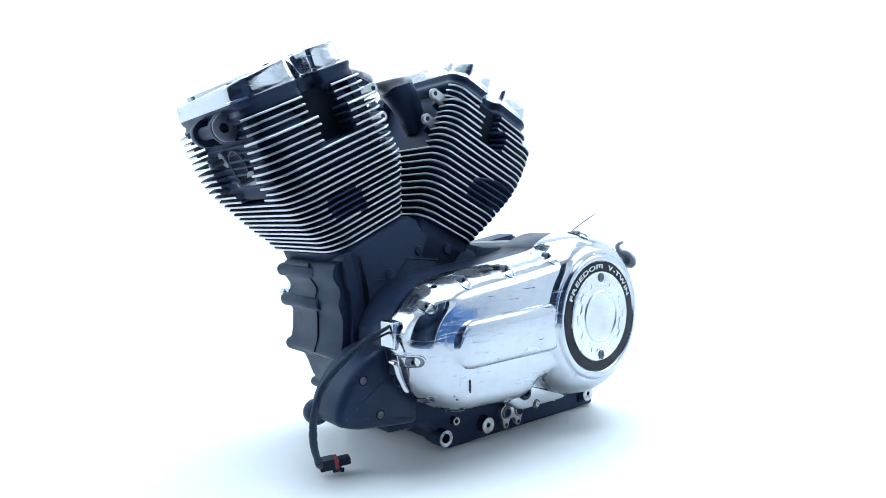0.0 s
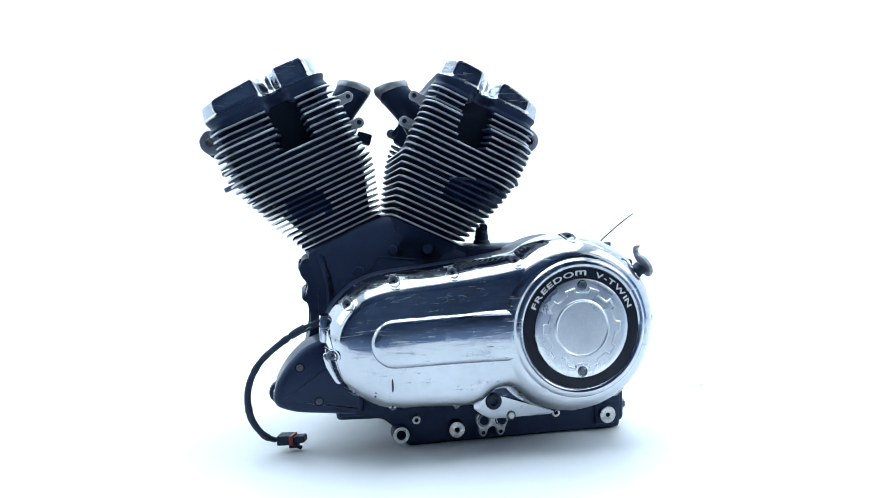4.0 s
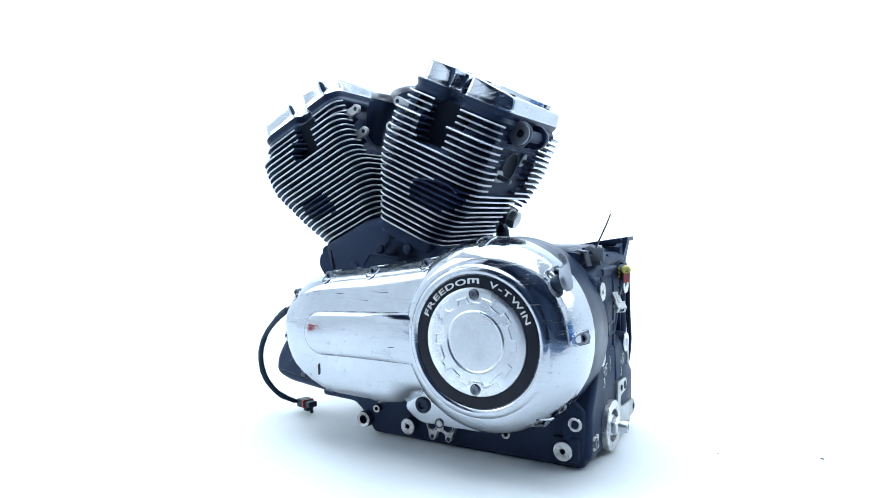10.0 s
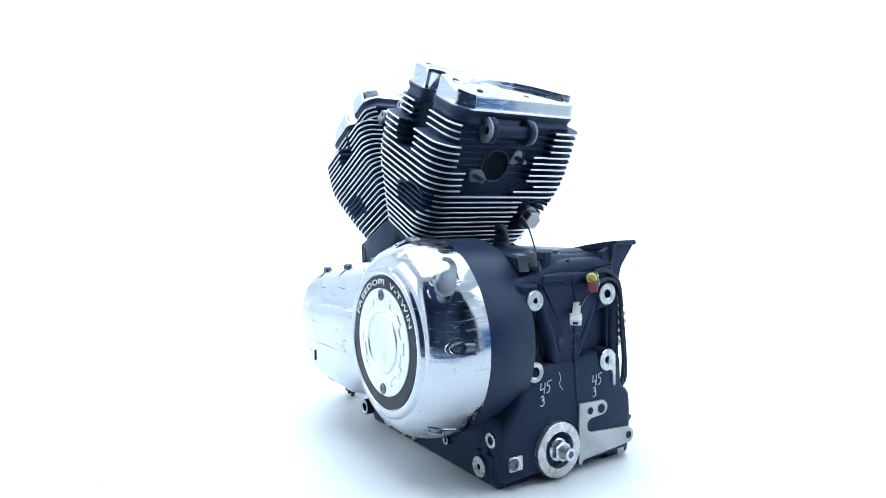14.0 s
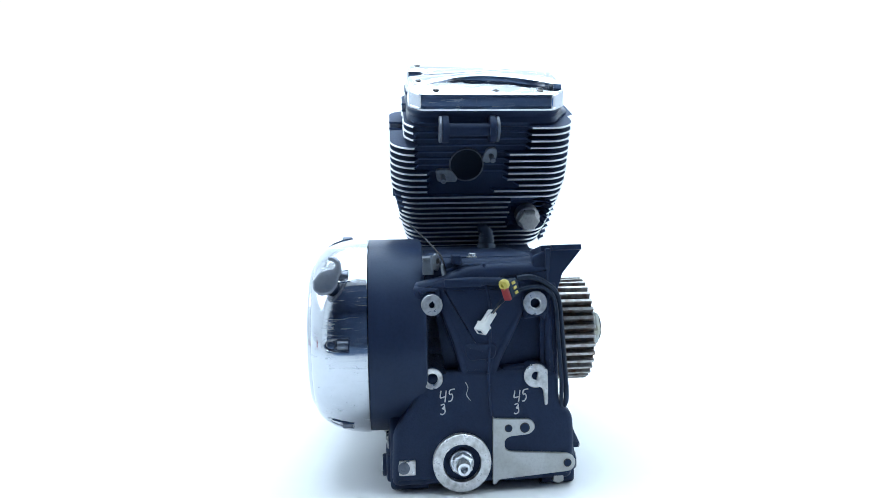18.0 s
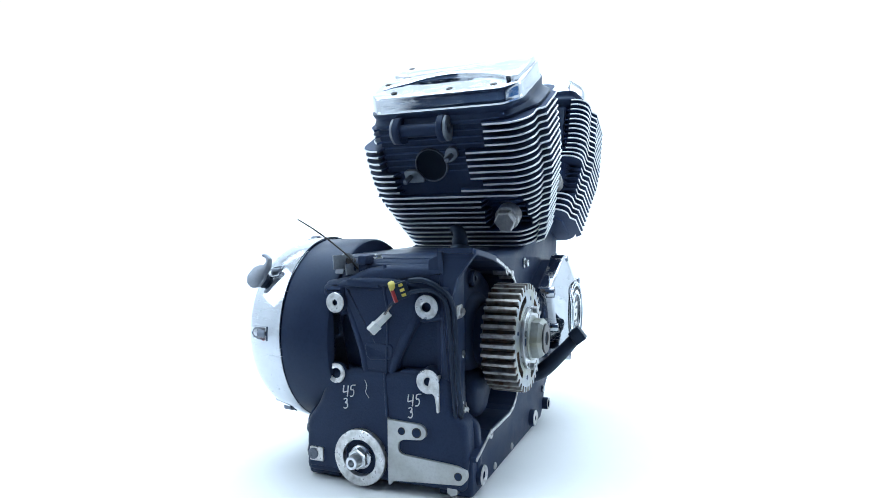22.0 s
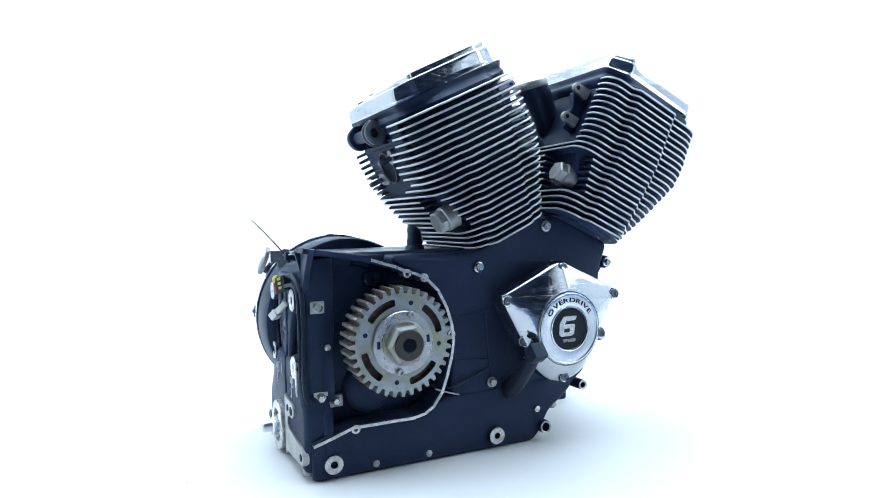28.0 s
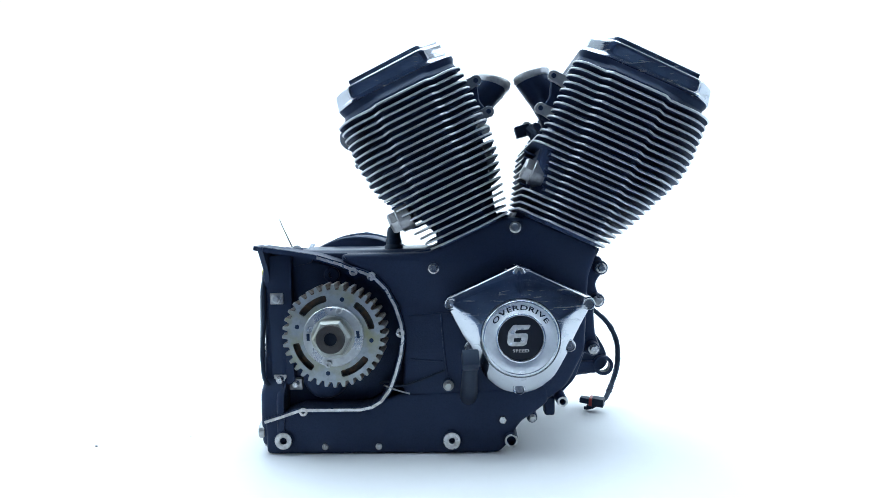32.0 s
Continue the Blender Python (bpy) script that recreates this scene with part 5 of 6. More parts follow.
# ---- chrome timing cover on the right ----
def build_timing_cover():
    out = rounded([(-0.1065, 0.284), (-0.002, 0.236), (-0.006, 0.222), (-0.030, 0.176), (-0.046, 0.148), (-0.058, 0.122), (-0.080, 0.104), (-0.105, 0.0985), (-0.130, 0.104), (-0.154, 0.121),
                   (-0.172, 0.152), (-0.190, 0.192), (-0.207, 0.222), (-0.211, 0.234)], 0.010, 3)
    c = Vector((-0.1070, 0.1820))

    def ring(t, y):
        """Between the outline and the raised round seat."""
        pts = []
        for u, v in out:
            d = Vector((u, v)) - c
            q = c + d.normalized() * 0.0545
            p = Vector((u, v)).lerp(q, t)
            pts.append(on_y(p.x, p.y, y))
        return pts
    bm = bmesh.new()
    loft(bm, [ring(0, 0.1575), ring(0, 0.1755), ring(0.03, 0.1795), ring(0.09, 0.1815), ring(0.30, 0.1855), ring(0.60, 0.1905), ring(0.85, 0.1945), ring(0.95, 0.1960), ring(1.0, 0.1963)])
    cover = part("timing_cover", bm, CHROME, engine, "five-cornered chrome timing cover", smooth=True)
    m = along("+y", c.x, 0, c.y)
    bm = bmesh.new()
    lathe(bm, [(0.0545, 0.188), (0.0540, 0.1962), (0.0535, 0.1976), (0.0522, 0.1984), (0.0500, 0.1985), (0.0350, 0.1990), (0.0322, 0.1980), (0.0318, 0.1960), (0.0, 0.1960)], m, 72)
    # dark chrome ring stands in for the shade of the badge's groove
    groove = bmesh.new()
    lathe(groove, [(0.0543, 0.1900), (0.0543, 0.1972), (0.0556, 0.1972), (0.0562, 0.1900)], m, 72, cap=False)
    part("badge_groove_shade", groove, SHADEDCHROME, cover, "dark ring painting the shaded groove round the badge")
    badge = part("badge_ring", bm, BRUSHED, cover, "satin aluminium badge ring", smooth=True)
    for r0, r1 in ((0.0318, 0.0344), (0.0498, 0.0526)):
        bm = bmesh.new()
        lathe(bm, [(r0, 0.1975), (r0, 0.1997), (r0 + 0.0005, 0.2001), (r1 - 0.0005, 0.2001), (r1, 0.1996), (r1, 0.1975)], m, 72, cap=False)
        part("badge_bead", bm, CHROME, badge, "polished bead of the badge", smooth=True)
    bm = bmesh.new()
    lathe(bm, [(0.0316, 0.1961), (0.0312, 0.1971), (0.0, 0.1971)], m, 56)
    part("badge_disc", bm, ENAMEL, badge, "black disc in the badge", smooth=True)
    tm = Matrix.Translation((c.x, 0.1988, c.y)) @ pose(0, 0, 0, 90, 0, 180)
    arc_lettering("badge_lettering", "OVERDRIVE", 0.0092, 0.0428, 90, tm, ENAMEL, badge, 0.0007, "black engraved letters", 1.1, 122)
    tm2 = Matrix.Translation((c.x, 0.1973, c.y)) @ pose(0, 0, 0, 90, 0, 180)
    # blocky slanted numeral
    bm = bmesh.new()
    k = 0.00033
    six = [(-57, -20), (-52, 28), (-30, 56), (42, 56), (32, 37), (-18, 35), (-26, 20), (26, 20), (31, 10), (24, -24), (12, -33), (-46, -33)]
    hole = [(-28, 2), (2, 2), (-2, -15), (-31, -15)]
    pts = [(u * k, v * k) for u, v in rounded(six, 5.0, 2)]
    loft(bm, [[tm2 @ Vector((u, v, h)) for u, v in pts] for h in (0.0, 0.0010)])
    part("badge_numeral", bm, ALU, badge, "pale numeral 6")
    bm = bmesh.new()
    pts = [(u * k, v * k) for u, v in rounded(hole, 3.0, 2)]
    loft(bm, [[tm2 @ Vector((u, v, h)) for u, v in pts] for h in (0.0, 0.0013)])
    part("numeral_counter", bm, ENAMEL, badge)
    line_lettering("badge_word", "SPEED", 0.0058, tm2 @ Matrix.Translation((0, -0.0195, 0)), ALU, badge, 0.0006, "small pale word", 1.35)
    for x, z, y in ((-0.107, 0.2715, 0.181), (-0.0105, 0.228, 0.180), (-0.2035, 0.2268, 0.182), (-0.0375, 0.1672, 0.180), (-0.176, 0.168, 0.182), (-0.105, 0.1085, 0.185)):
        bm = bmesh.new()
        lathe(bm, [(0.0092, -0.010), (0.0088, 0.0024), (0.0080, 0.0034), (0.0070, 0.0028), (0.0068, -0.001), (0.0, -0.001)], along("+y", x, y, z), 22)
        seat = part("bolt_seat", bm, CHROME, cover, smooth=True)
        socket_bolt(seat, along("+y", x, y + 0.0005, z), 0.0058, 0.0030, BOLTGREY)
    # black pickup with its lead beside the cover
    bm = bmesh.new()
    tube(bm, [(-0.034, 0.136, 0.084), (-0.035, 0.160, 0.098), (-0.036, 0.190, 0.128), (-0.037, 0.209, 0.150)], [0.0125, 0.0125, 0.0110, 0.0095], 14, 4)
    pick = part("pickup_arm", bm, RUBBER, case, "black arm beside the timing cover", smooth=True)
    bm = bmesh.new()
    block(bm, -0.0115, 0.0115, -0.0100, 0.0100, -0.0115, 0.0120, 0.0025, m=pose(-0.037, 0.214, 0.156, 38, 0, 6))
    part("pickup_block", bm, RUBBER, pick, smooth=True)


build_timing_cover()


# ---- belt sprocket ----
def build_sprocket():
    cx, cz = 0.1545, 0.1855
    m = along("+y", cx, 0, cz)
    teeth, ro, ri = 36, 0.0735, 0.0662
    rim_r, face = 0.0640, 0.1845
    poly = []
    for k in range(teeth):
        for f, r in ((-0.38, ri), (-0.32, ri + 0.0010), (-0.21, ro - 0.0012), (-0.15, ro), (0.15, ro), (0.21, ro - 0.0012), (0.32, ri + 0.0010), (0.38, ri)):
            a = 2 * math.pi * (k + f) / teeth
            poly.append((r * math.cos(a), r * math.sin(a)))
    bm = bmesh.new()
    ring_in = [(rim_r * math.cos(math.atan2(v, u)), rim_r * math.sin(math.atan2(v, u))) for u, v in poly]
    rings = [(inset(poly, 0.0006), 0.140), (poly, 0.1412), (poly, face - 0.0012), (inset(poly, 0.0006), face), (ring_in, face)]
    vs = loft(bm, [[m @ Vector((u, v, h)) for u, v in line] for line, h in rings], 1, cap1=False)
    for f in bm.faces:
        cc = m.inverted() @ f.calc_center_median()
        rr = math.hypot(cc.x, cc.y)
        if cc.z > face - 0.0001:
            f.material_index = 0
        elif rr < ri + 0.0022 and cc.z > 0.142:
            f.material_index = 2
        elif rr > ro - 0.0006:
            f.material_index = 3
    sp = part("belt_sprocket", bm, [SPROCKET, RUST, DARKRUST, TOOTH], engine, "rusty steel belt sprocket with square teeth")
    # web with four kidney-shaped slots cut into it
    n, floor_h = 180, face - 0.008

    def off_slot(i):
        return min(abs((360 * i / n - a0 + 180) % 360 - 180) for a0 in (33, 123, 213, 303))

    def slotted(i):
        return off_slot(i + 0.5) < 24

    def radius(j, i):
        half = 0.0046 * math.sqrt(max(1 - (max(off_slot(i) - 19, 0) / 5.5) ** 2, 0.03))
        return (rim_r, 0.0547 + half, 0.0544 + half, 0.0544 - half, 0.0541 - half, 0.0395)[j]
    bm = bmesh.new()
    pts = {}

    def vert(j, i, h):
        key = (j, i % n, h)
        if key not in pts:
            a = 2 * math.pi * i / n
            pts[key] = bm.verts.new(m @ Vector((radius(j, i % n) * math.cos(a), radius(j, i % n) * math.sin(a), h)))
        return pts[key]
    for i in range(n):
        for j in range(5):
            if 1 <= j <= 3 and slotted(i):
                if j == 2:
                    bm.faces.new((vert(2, i, floor_h), vert(2, i + 1, floor_h), vert(3, i + 1, floor_h), vert(3, i, floor_h))).material_index = 1
                elif j == 1:
                    bm.faces.new((vert(1, i, face), vert(1, i + 1, face), vert(2, i + 1, floor_h), vert(2, i, floor_h))).material_index = 1
                else:
                    bm.faces.new((vert(3, i, floor_h), vert(3, i + 1, floor_h), vert(4, i + 1, face), vert(4, i, face))).material_index = 1
                for e, other in ((i, i - 1), (i + 1, i + 1)):
                    if not slotted(other % n) and j == 2:
                        bm.faces.new((vert(1, e, face), vert(2, e, floor_h), vert(3, e, floor_h), vert(4, e, face))).material_index = 1
            else:
                bm.faces.new((vert(j, i, face), vert(j, i + 1, face), vert(j + 1, i + 1, face), vert(j + 1, i, face)))
    part("sprocket_web", bm, [SPROCKET, DARKRUST], sp, "zinc web with four kidney-shaped slots")
    # dark discs on the face paint the shade inside the web holes
    for a0 in (256, 345, 173, 80):
        bm = bmesh.new()
        lathe(bm, [(0.0032, face - 0.001), (0.0032, face + 0.0003)], m @ Matrix.Translation((0.0535 * math.cos(radians(a0)), 0.0535 * math.sin(radians(a0)), 0)), 14)
        part("web_hole_shade", bm, SHADEDCAST, sp)
    # casting bulges behind the sprocket
    for x, z, r, h in ((0.182, 0.112, 0.034, 0.022), (0.1545, 0.1855, 0.058, 0.014)):
        bm = bmesh.new()
        lathe(bm, [(r * 1.1, -0.006), (r, h * 0.5), (r * 0.92, h * 0.82), (r * 0.75, h), (0.0, h * 1.04)], along("+y", x, 0.106, z), 36)
        part("bearing_bulge", bm, CAST, case, smooth=True)
    bm = bmesh.new()
    lathe(bm, [(0.0425, 0.184), (0.0425, 0.1885), (0.0415, 0.1895), (0.026, 0.1895)], m, 56)
    hub = part("lock_plate", bm, STEEL, sp, "round zinc lock plate", smooth=True)
    for a0 in (255, 80):
        p = m @ Matrix.Translation((0.0385 * math.cos(radians(a0)), 0.0385 * math.sin(radians(a0)), 0.1895))
        bm = bmesh.new()
        lathe(bm, [(0.0048, 0.0), (0.0048, 0.005), (0.004, 0.0058), (0.0022, 0.0058), (0.002, 0.003), (0, 0.003)], p, 16)
        part("lock_screw", bm, STEEL, hub, smooth=True)
    # dark blocks on the lock plate paint the shade of its slots
    for a0 in (0, 185):
        p = m @ Matrix.Translation((0.0352 * math.cos(radians(a0)), 0.0352 * math.sin(radians(a0)), 0.1895)) @ Matrix.Rotation(radians(a0), 4, "Z")
        bm = bmesh.new()
        block(bm, -0.0022, 0.0022, -0.005, 0.005, -0.001, 0.0004, 0.0004, m=p)
        part("plate_slot_shade", bm, SHADEDCAST, hub)
    bm = bmesh.new()
    lathe(bm, [(0.0305, 0.189), (0.0305, 0.1915), (0.0285, 0.1925)], m, 40)
    hexagon(bm, 0.0278, 0.192, 0.2075, m @ Matrix.Rotation(radians(3), 4, "Z"))
    nut = part("sprocket_nut", bm, NUT, sp, "large pale hexagon nut")
    bm = bmesh.new()
    lathe(bm, [(0.0202, 0.205), (0.0202, 0.2088), (0.0192, 0.2098), (0.0095, 0.2098), (0.0090, 0.2080), (0.0, 0.2080)], m, 36)
    part("output_shaft", bm, DARKSTEEL, nut, "dark brown shaft end with a centre hole", smooth=True)
    # dark disc paints the shade in the shaft's centre hole
    bm = bmesh.new()
    lathe(bm, [(0.0088, 0.2075), (0.0088, 0.2084), (0.0, 0.2084)], m, 24)
    part("shaft_bore_shade", bm, SEAMSHADE, nut)
    bm = bmesh.new()
    lathe(bm, [(0.040, 0.105), (0.044, 0.120), (0.040, 0.141)], m, 40)
    part("bearing_collar", bm, CAST, sp, smooth=True)


build_sprocket()


# ---- rear face of the gearbox ----
def build_rear():
    bm = bmesh.new()
    plate(bm, rounded([(-0.098, 0.006), (0.142, 0.006), (0.146, 0.050), (0.143, 0.092), (0.122, 0.104), (0.120, 0.265), (0.114, 0.292), (0.0, 0.292), (-0.050, 0.276), (-0.062, 0.240), (-0.066, 0.110), (-0.096, 0.084), (-0.104, 0.050)], 0.010, 3), on_x, 0.240, 0.252, 0.006, steps=3)
    rear = part("gearbox_rear", bm, CAST, case, "black ribbed rear face of the gearbox", smooth=True)
    for y, z, r, hole in ((-0.042, 0.241, 0.0135, 0.0034), (-0.043, 0.148, 0.0135, 0.0068), (0.089, 0.240, 0.0155, 0.0060), (0.089, 0.147, 0.0155, 0.0052)):
        boss(rear, along("+x", 0.2798, y, z), r, 0.034, hole)
    # bare tail below the last boss
    bm = bmesh.new()
    tail = rounded([(0.094, 0.160), (0.1045, 0.155), (0.1045, 0.110), (0.1005, 0.108), (0.098, 0.130), (0.088, 0.136)], 0.003, 2)
    plate(bm, tail, on_x, 0.262, 0.2793, 0.001)
    part("boss_tail", bm, ALU, rear, "bare strip below the boss")
    # raised panels with two hollow pockets between them
    for poly, top in (([(-0.036, 0.268), (0.080, 0.268), (0.076, 0.224), (0.045, 0.170), (0.041, 0.146), (-0.006, 0.146), (-0.010, 0.166), (-0.031, 0.228)], 0.2735),
                      ([(-0.066, 0.266), (-0.028, 0.266), (-0.031, 0.224), (-0.041, 0.222), (-0.042, 0.160), (-0.014, 0.154), (-0.014, 0.130), (-0.068, 0.130)], 0.2741),
                      ([(0.103, 0.266), (0.119, 0.266), (0.121, 0.130), (0.103, 0.130)], 0.2728),
                      ([(0.0745, 0.266), (0.112, 0.266), (0.110, 0.222), (0.0745, 0.218)], 0.2724),
                      ([(0.046, 0.130), (0.046, 0.158), (0.110, 0.160), (0.112, 0.130)], 0.2720),
                      ([(-0.064, 0.268), (-0.030, 0.274), (0.002, 0.287), (0.040, 0.291), (0.114, 0.290), (0.114, 0.252), (-0.064, 0.252)], 0.2715)):
        bm = bmesh.new()
        bev = 0.006 if poly[0][0] > 0.04 else 0.010
        plate(bm, rounded(poly, bev, 4), on_x, 0.235, top, bev, steps=4)
        part("casting_panel", bm, CAST, rear, smooth=True)
    bm = bmesh.new()
    plate(bm, rounded([(-0.052, 0.140), (0.108, 0.140), (0.112, 0.245), (-0.050, 0.245)], 0.008, 3), on_x, 0.246, 0.2585, 0.004)
    part("pocket_ground", bm, CAST, rear, smooth=True)
    bm = bmesh.new()
    plate(bm, rounded([(-0.096, 0.010), (0.136, 0.010), (0.140, 0.060), (0.138, 0.096), (0.121, 0.108), (0.120, 0.150), (0.100, 0.155), (-0.050, 0.155), (-0.066, 0.125), (-0.074, 0.105), (-0.094, 0.080)], 0.010, 3), on_x, 0.244, 0.277, 0.009, steps=4)
    part("rear_pad", bm, CAST, rear, smooth=True)
    bm = bmesh.new()
    tube(bm, [(0.2772, -0.001, 0.142), (0.2772, 0.002, 0.134), (0.2772, 0.000, 0.126), (0.2772, 0.005, 0.118)], 0.0005, 5, 4)
    part("scuff_line", bm, CHALK, rear, "pale scuff on the paint")
    bm = bmesh.new()
    tube(bm, [(0.2755, 0.028, 0.152), (0.2762, 0.029, 0.130), (0.2766, 0.030, 0.112), (0.2766, 0.031, 0.098)], 0.0025, 8, 4)
    part("seam_ridge", bm, CAST, rear, smooth=True)
    # slanting ribs, the split line of the case and a small sunk window between them
    for pts, r in (([(0.266, -0.030, 0.256), (0.2685, -0.022, 0.226), (0.2690, -0.008, 0.186), (0.2690, -0.002, 0.158), (0.270, 0.000, 0.138)], [0.004, 0.006, 0.0065, 0.006, 0.004]),
                   ([(0.266, 0.076, 0.250), (0.2680, 0.068, 0.226), (0.2685, 0.053, 0.196), (0.2685, 0.039, 0.166), (0.270, 0.034, 0.140)], [0.004, 0.006, 0.0070, 0.006, 0.004]),
                   ([(0.266, -0.046, 0.262), (0.270, -0.010, 0.268), (0.270, 0.040, 0.268), (0.266, 0.086, 0.262)], [0.005, 0.006, 0.006, 0.005]),
                   ([(0.2660, 0.026, 0.290), (0.2722, 0.028, 0.262), (0.2730, 0.033, 0.230), (0.2730, 0.031, 0.190), (0.2740, 0.029, 0.150)], 0.0022)):
        bm = bmesh.new()
        tube(bm, pts, r, 10, 5)
        part("casting_rib", bm, CAST, rear, smooth=True)
    bm = bmesh.new()
    loft(bm, [[on_x(u, v, h) for u, v in inset(rounded([(0.000, 0.188), (0.038, 0.188), (0.036, 0.172), (0.004, 0.170)], 0.005, 3), d)] for h, d in ((0.2725, -0.003), (0.2752, -0.001), (0.2752, 0.001), (0.2738, 0.003))])
    part("casting_window", bm, CAST, rear, smooth=True)
    # machined ring with the speed sensor stub
    bm = bmesh.new()
    lathe(bm, [(0.0370, -0.008), (0.0370, 0.0005), (0.0362, 0.0015), (0.0242, 0.0015), (0.0236, -0.010), (0.0, -0.010)], along("+x", 0.2835, -0.0075, 0.0405), 64)
    for f in bm.faces:
        if f.calc_center_median().x < 0.276:
            f.material_index = 1
    ring = part("machined_ring", bm, [ALU, SHADEDCAST], rear, "bare machined ring", smooth=True)
    bm = bmesh.new()
    lathe(bm, [(0.0155, -0.006), (0.0155, 0.003), (0.0140, 0.0045)], along("+x", 0.279, -0.0075, 0.0405), 28)
    hexagon(bm, 0.0140, 0.003, 0.014, along("+x", 0.279, -0.0075, 0.0405))
    lathe(bm, [(0.0098, 0.010), (0.0088, 0.022), (0.0080, 0.0265), (0.0046, 0.0265), (0.0042, 0.016), (0.0, 0.016)], along("+x", 0.279, -0.0075, 0.0405), 28)
    part("hose_stub", bm, BRUSHED, ring, "zinc hose stub")
    # bare bracket plate
    bm = bmesh.new()
    plt = [(0.0325, 0.0975), (0.0345, 0.0945), (0.080, 0.0925), (0.0865, 0.0865), (0.0865, 0.0785), (0.080, 0.0725), (0.054, 0.0705), (0.0475, 0.066), (0.0475, 0.056), (0.053, 0.0515),
           (0.130, 0.0455), (0.1385, 0.039), (0.1395, 0.031), (0.134, 0.0225), (0.040, 0.0155), (0.0355, 0.0095), (0.0315, 0.0095)]
    plate(bm, rounded(plt, 0.0045, 3), on_x, 0.272, 0.2808, 0.0010)
    bracket = part("bracket_plate", bm, PLATE, rear, "bare aluminium bracket plate")
    for y, z, r in ((0.0525, 0.0815, 0.0050), (0.0735, 0.0815, 0.0065), (0.1285, 0.0335, 0.0052)):
        bm = bmesh.new()
        lathe(bm, [(r, -0.004), (r, 0.0006), (r * 0.8, 0.0006), (r * 0.72, -0.003), (0, -0.003)], along("+x", 0.2810, y, z), 18)
        part("threaded_hole", bm, DARKSTEEL, bracket, smooth=True)
        # dark disc over the solid plate paints the shade of the hole
        bm = bmesh.new()
        lathe(bm, [(r * 0.82, -0.002), (r * 0.82, 0.0009), (0, 0.0009)], along("+x", 0.2810, y, z), 18)
        part("hole_shade", bm, SHADEDCAST, bracket)
    # square bare pad with a bolt
    bm = bmesh.new()
    block(bm, -0.008, 0.013, -0.0095, 0.0095, -0.008, 0.0, 0.0015, m=Matrix.Translation((0.280, -0.079, 0.0355)) @ Matrix(((0, 0, 1, 0), (1, 0, 0, 0), (0, 1, 0, 0), (0, 0, 0, 1))))
    pad = part("square_pad", bm, ALU, rear, "bare square pad")
    socket_bolt(pad, along("+x", 0.2800, -0.081, 0.036), 0.0076, 0.0018, BOLTGREY)
    # side lug of the foot
    bm = bmesh.new()
    block(bm, 0.222, 0.262, -0.103, -0.09, 0.010, 0.046, 0.006)
    part("foot_lug", bm, CAST, rear, smooth=True)
    # marker writing, in strokes of a felt pen
    four = [[(0.10, 1.0), (0.02, 0.50), (0.10, 0.42), (0.52, 0.50)], [(0.52, 0.98), (0.46, 0.45), (0.40, 0.02)]]
    five = [[(1.22, 1.02), (0.84, 0.96), (0.78, 0.62), (0.98, 0.62), (1.04, 0.34), (0.90, 0.08), (0.68, 0.06)]]
    three = [[(0.06, 0.92), (0.34, 1.0), (0.44, 0.82), (0.24, 0.58), (0.46, 0.46), (0.44, 0.14), (0.22, 0.0), (0.0, 0.10)]]
    for y, z, z3 in ((-0.0338, 0.1165, 0.1015), (0.0604, 0.1130, 0.0985)):
        for name, strokes, zz, size in (("45", four + five, z, 0.0155), ("3", three, z3, 0.0130)):
            bm = bmesh.new()
            for stroke in strokes:
                line = [(q.x, q.y) for q in spline([(y + u * size, zz + v * size + 0.08 * u * size, 0) for u, v in stroke], 5)]
                ribbon(bm, line, 0.0014, on_x, 0.2765, 0.2777)
            part("marker_writing", bm, CHALK, rear, "white handwritten marker number " + name)
    return rear


build_rear()


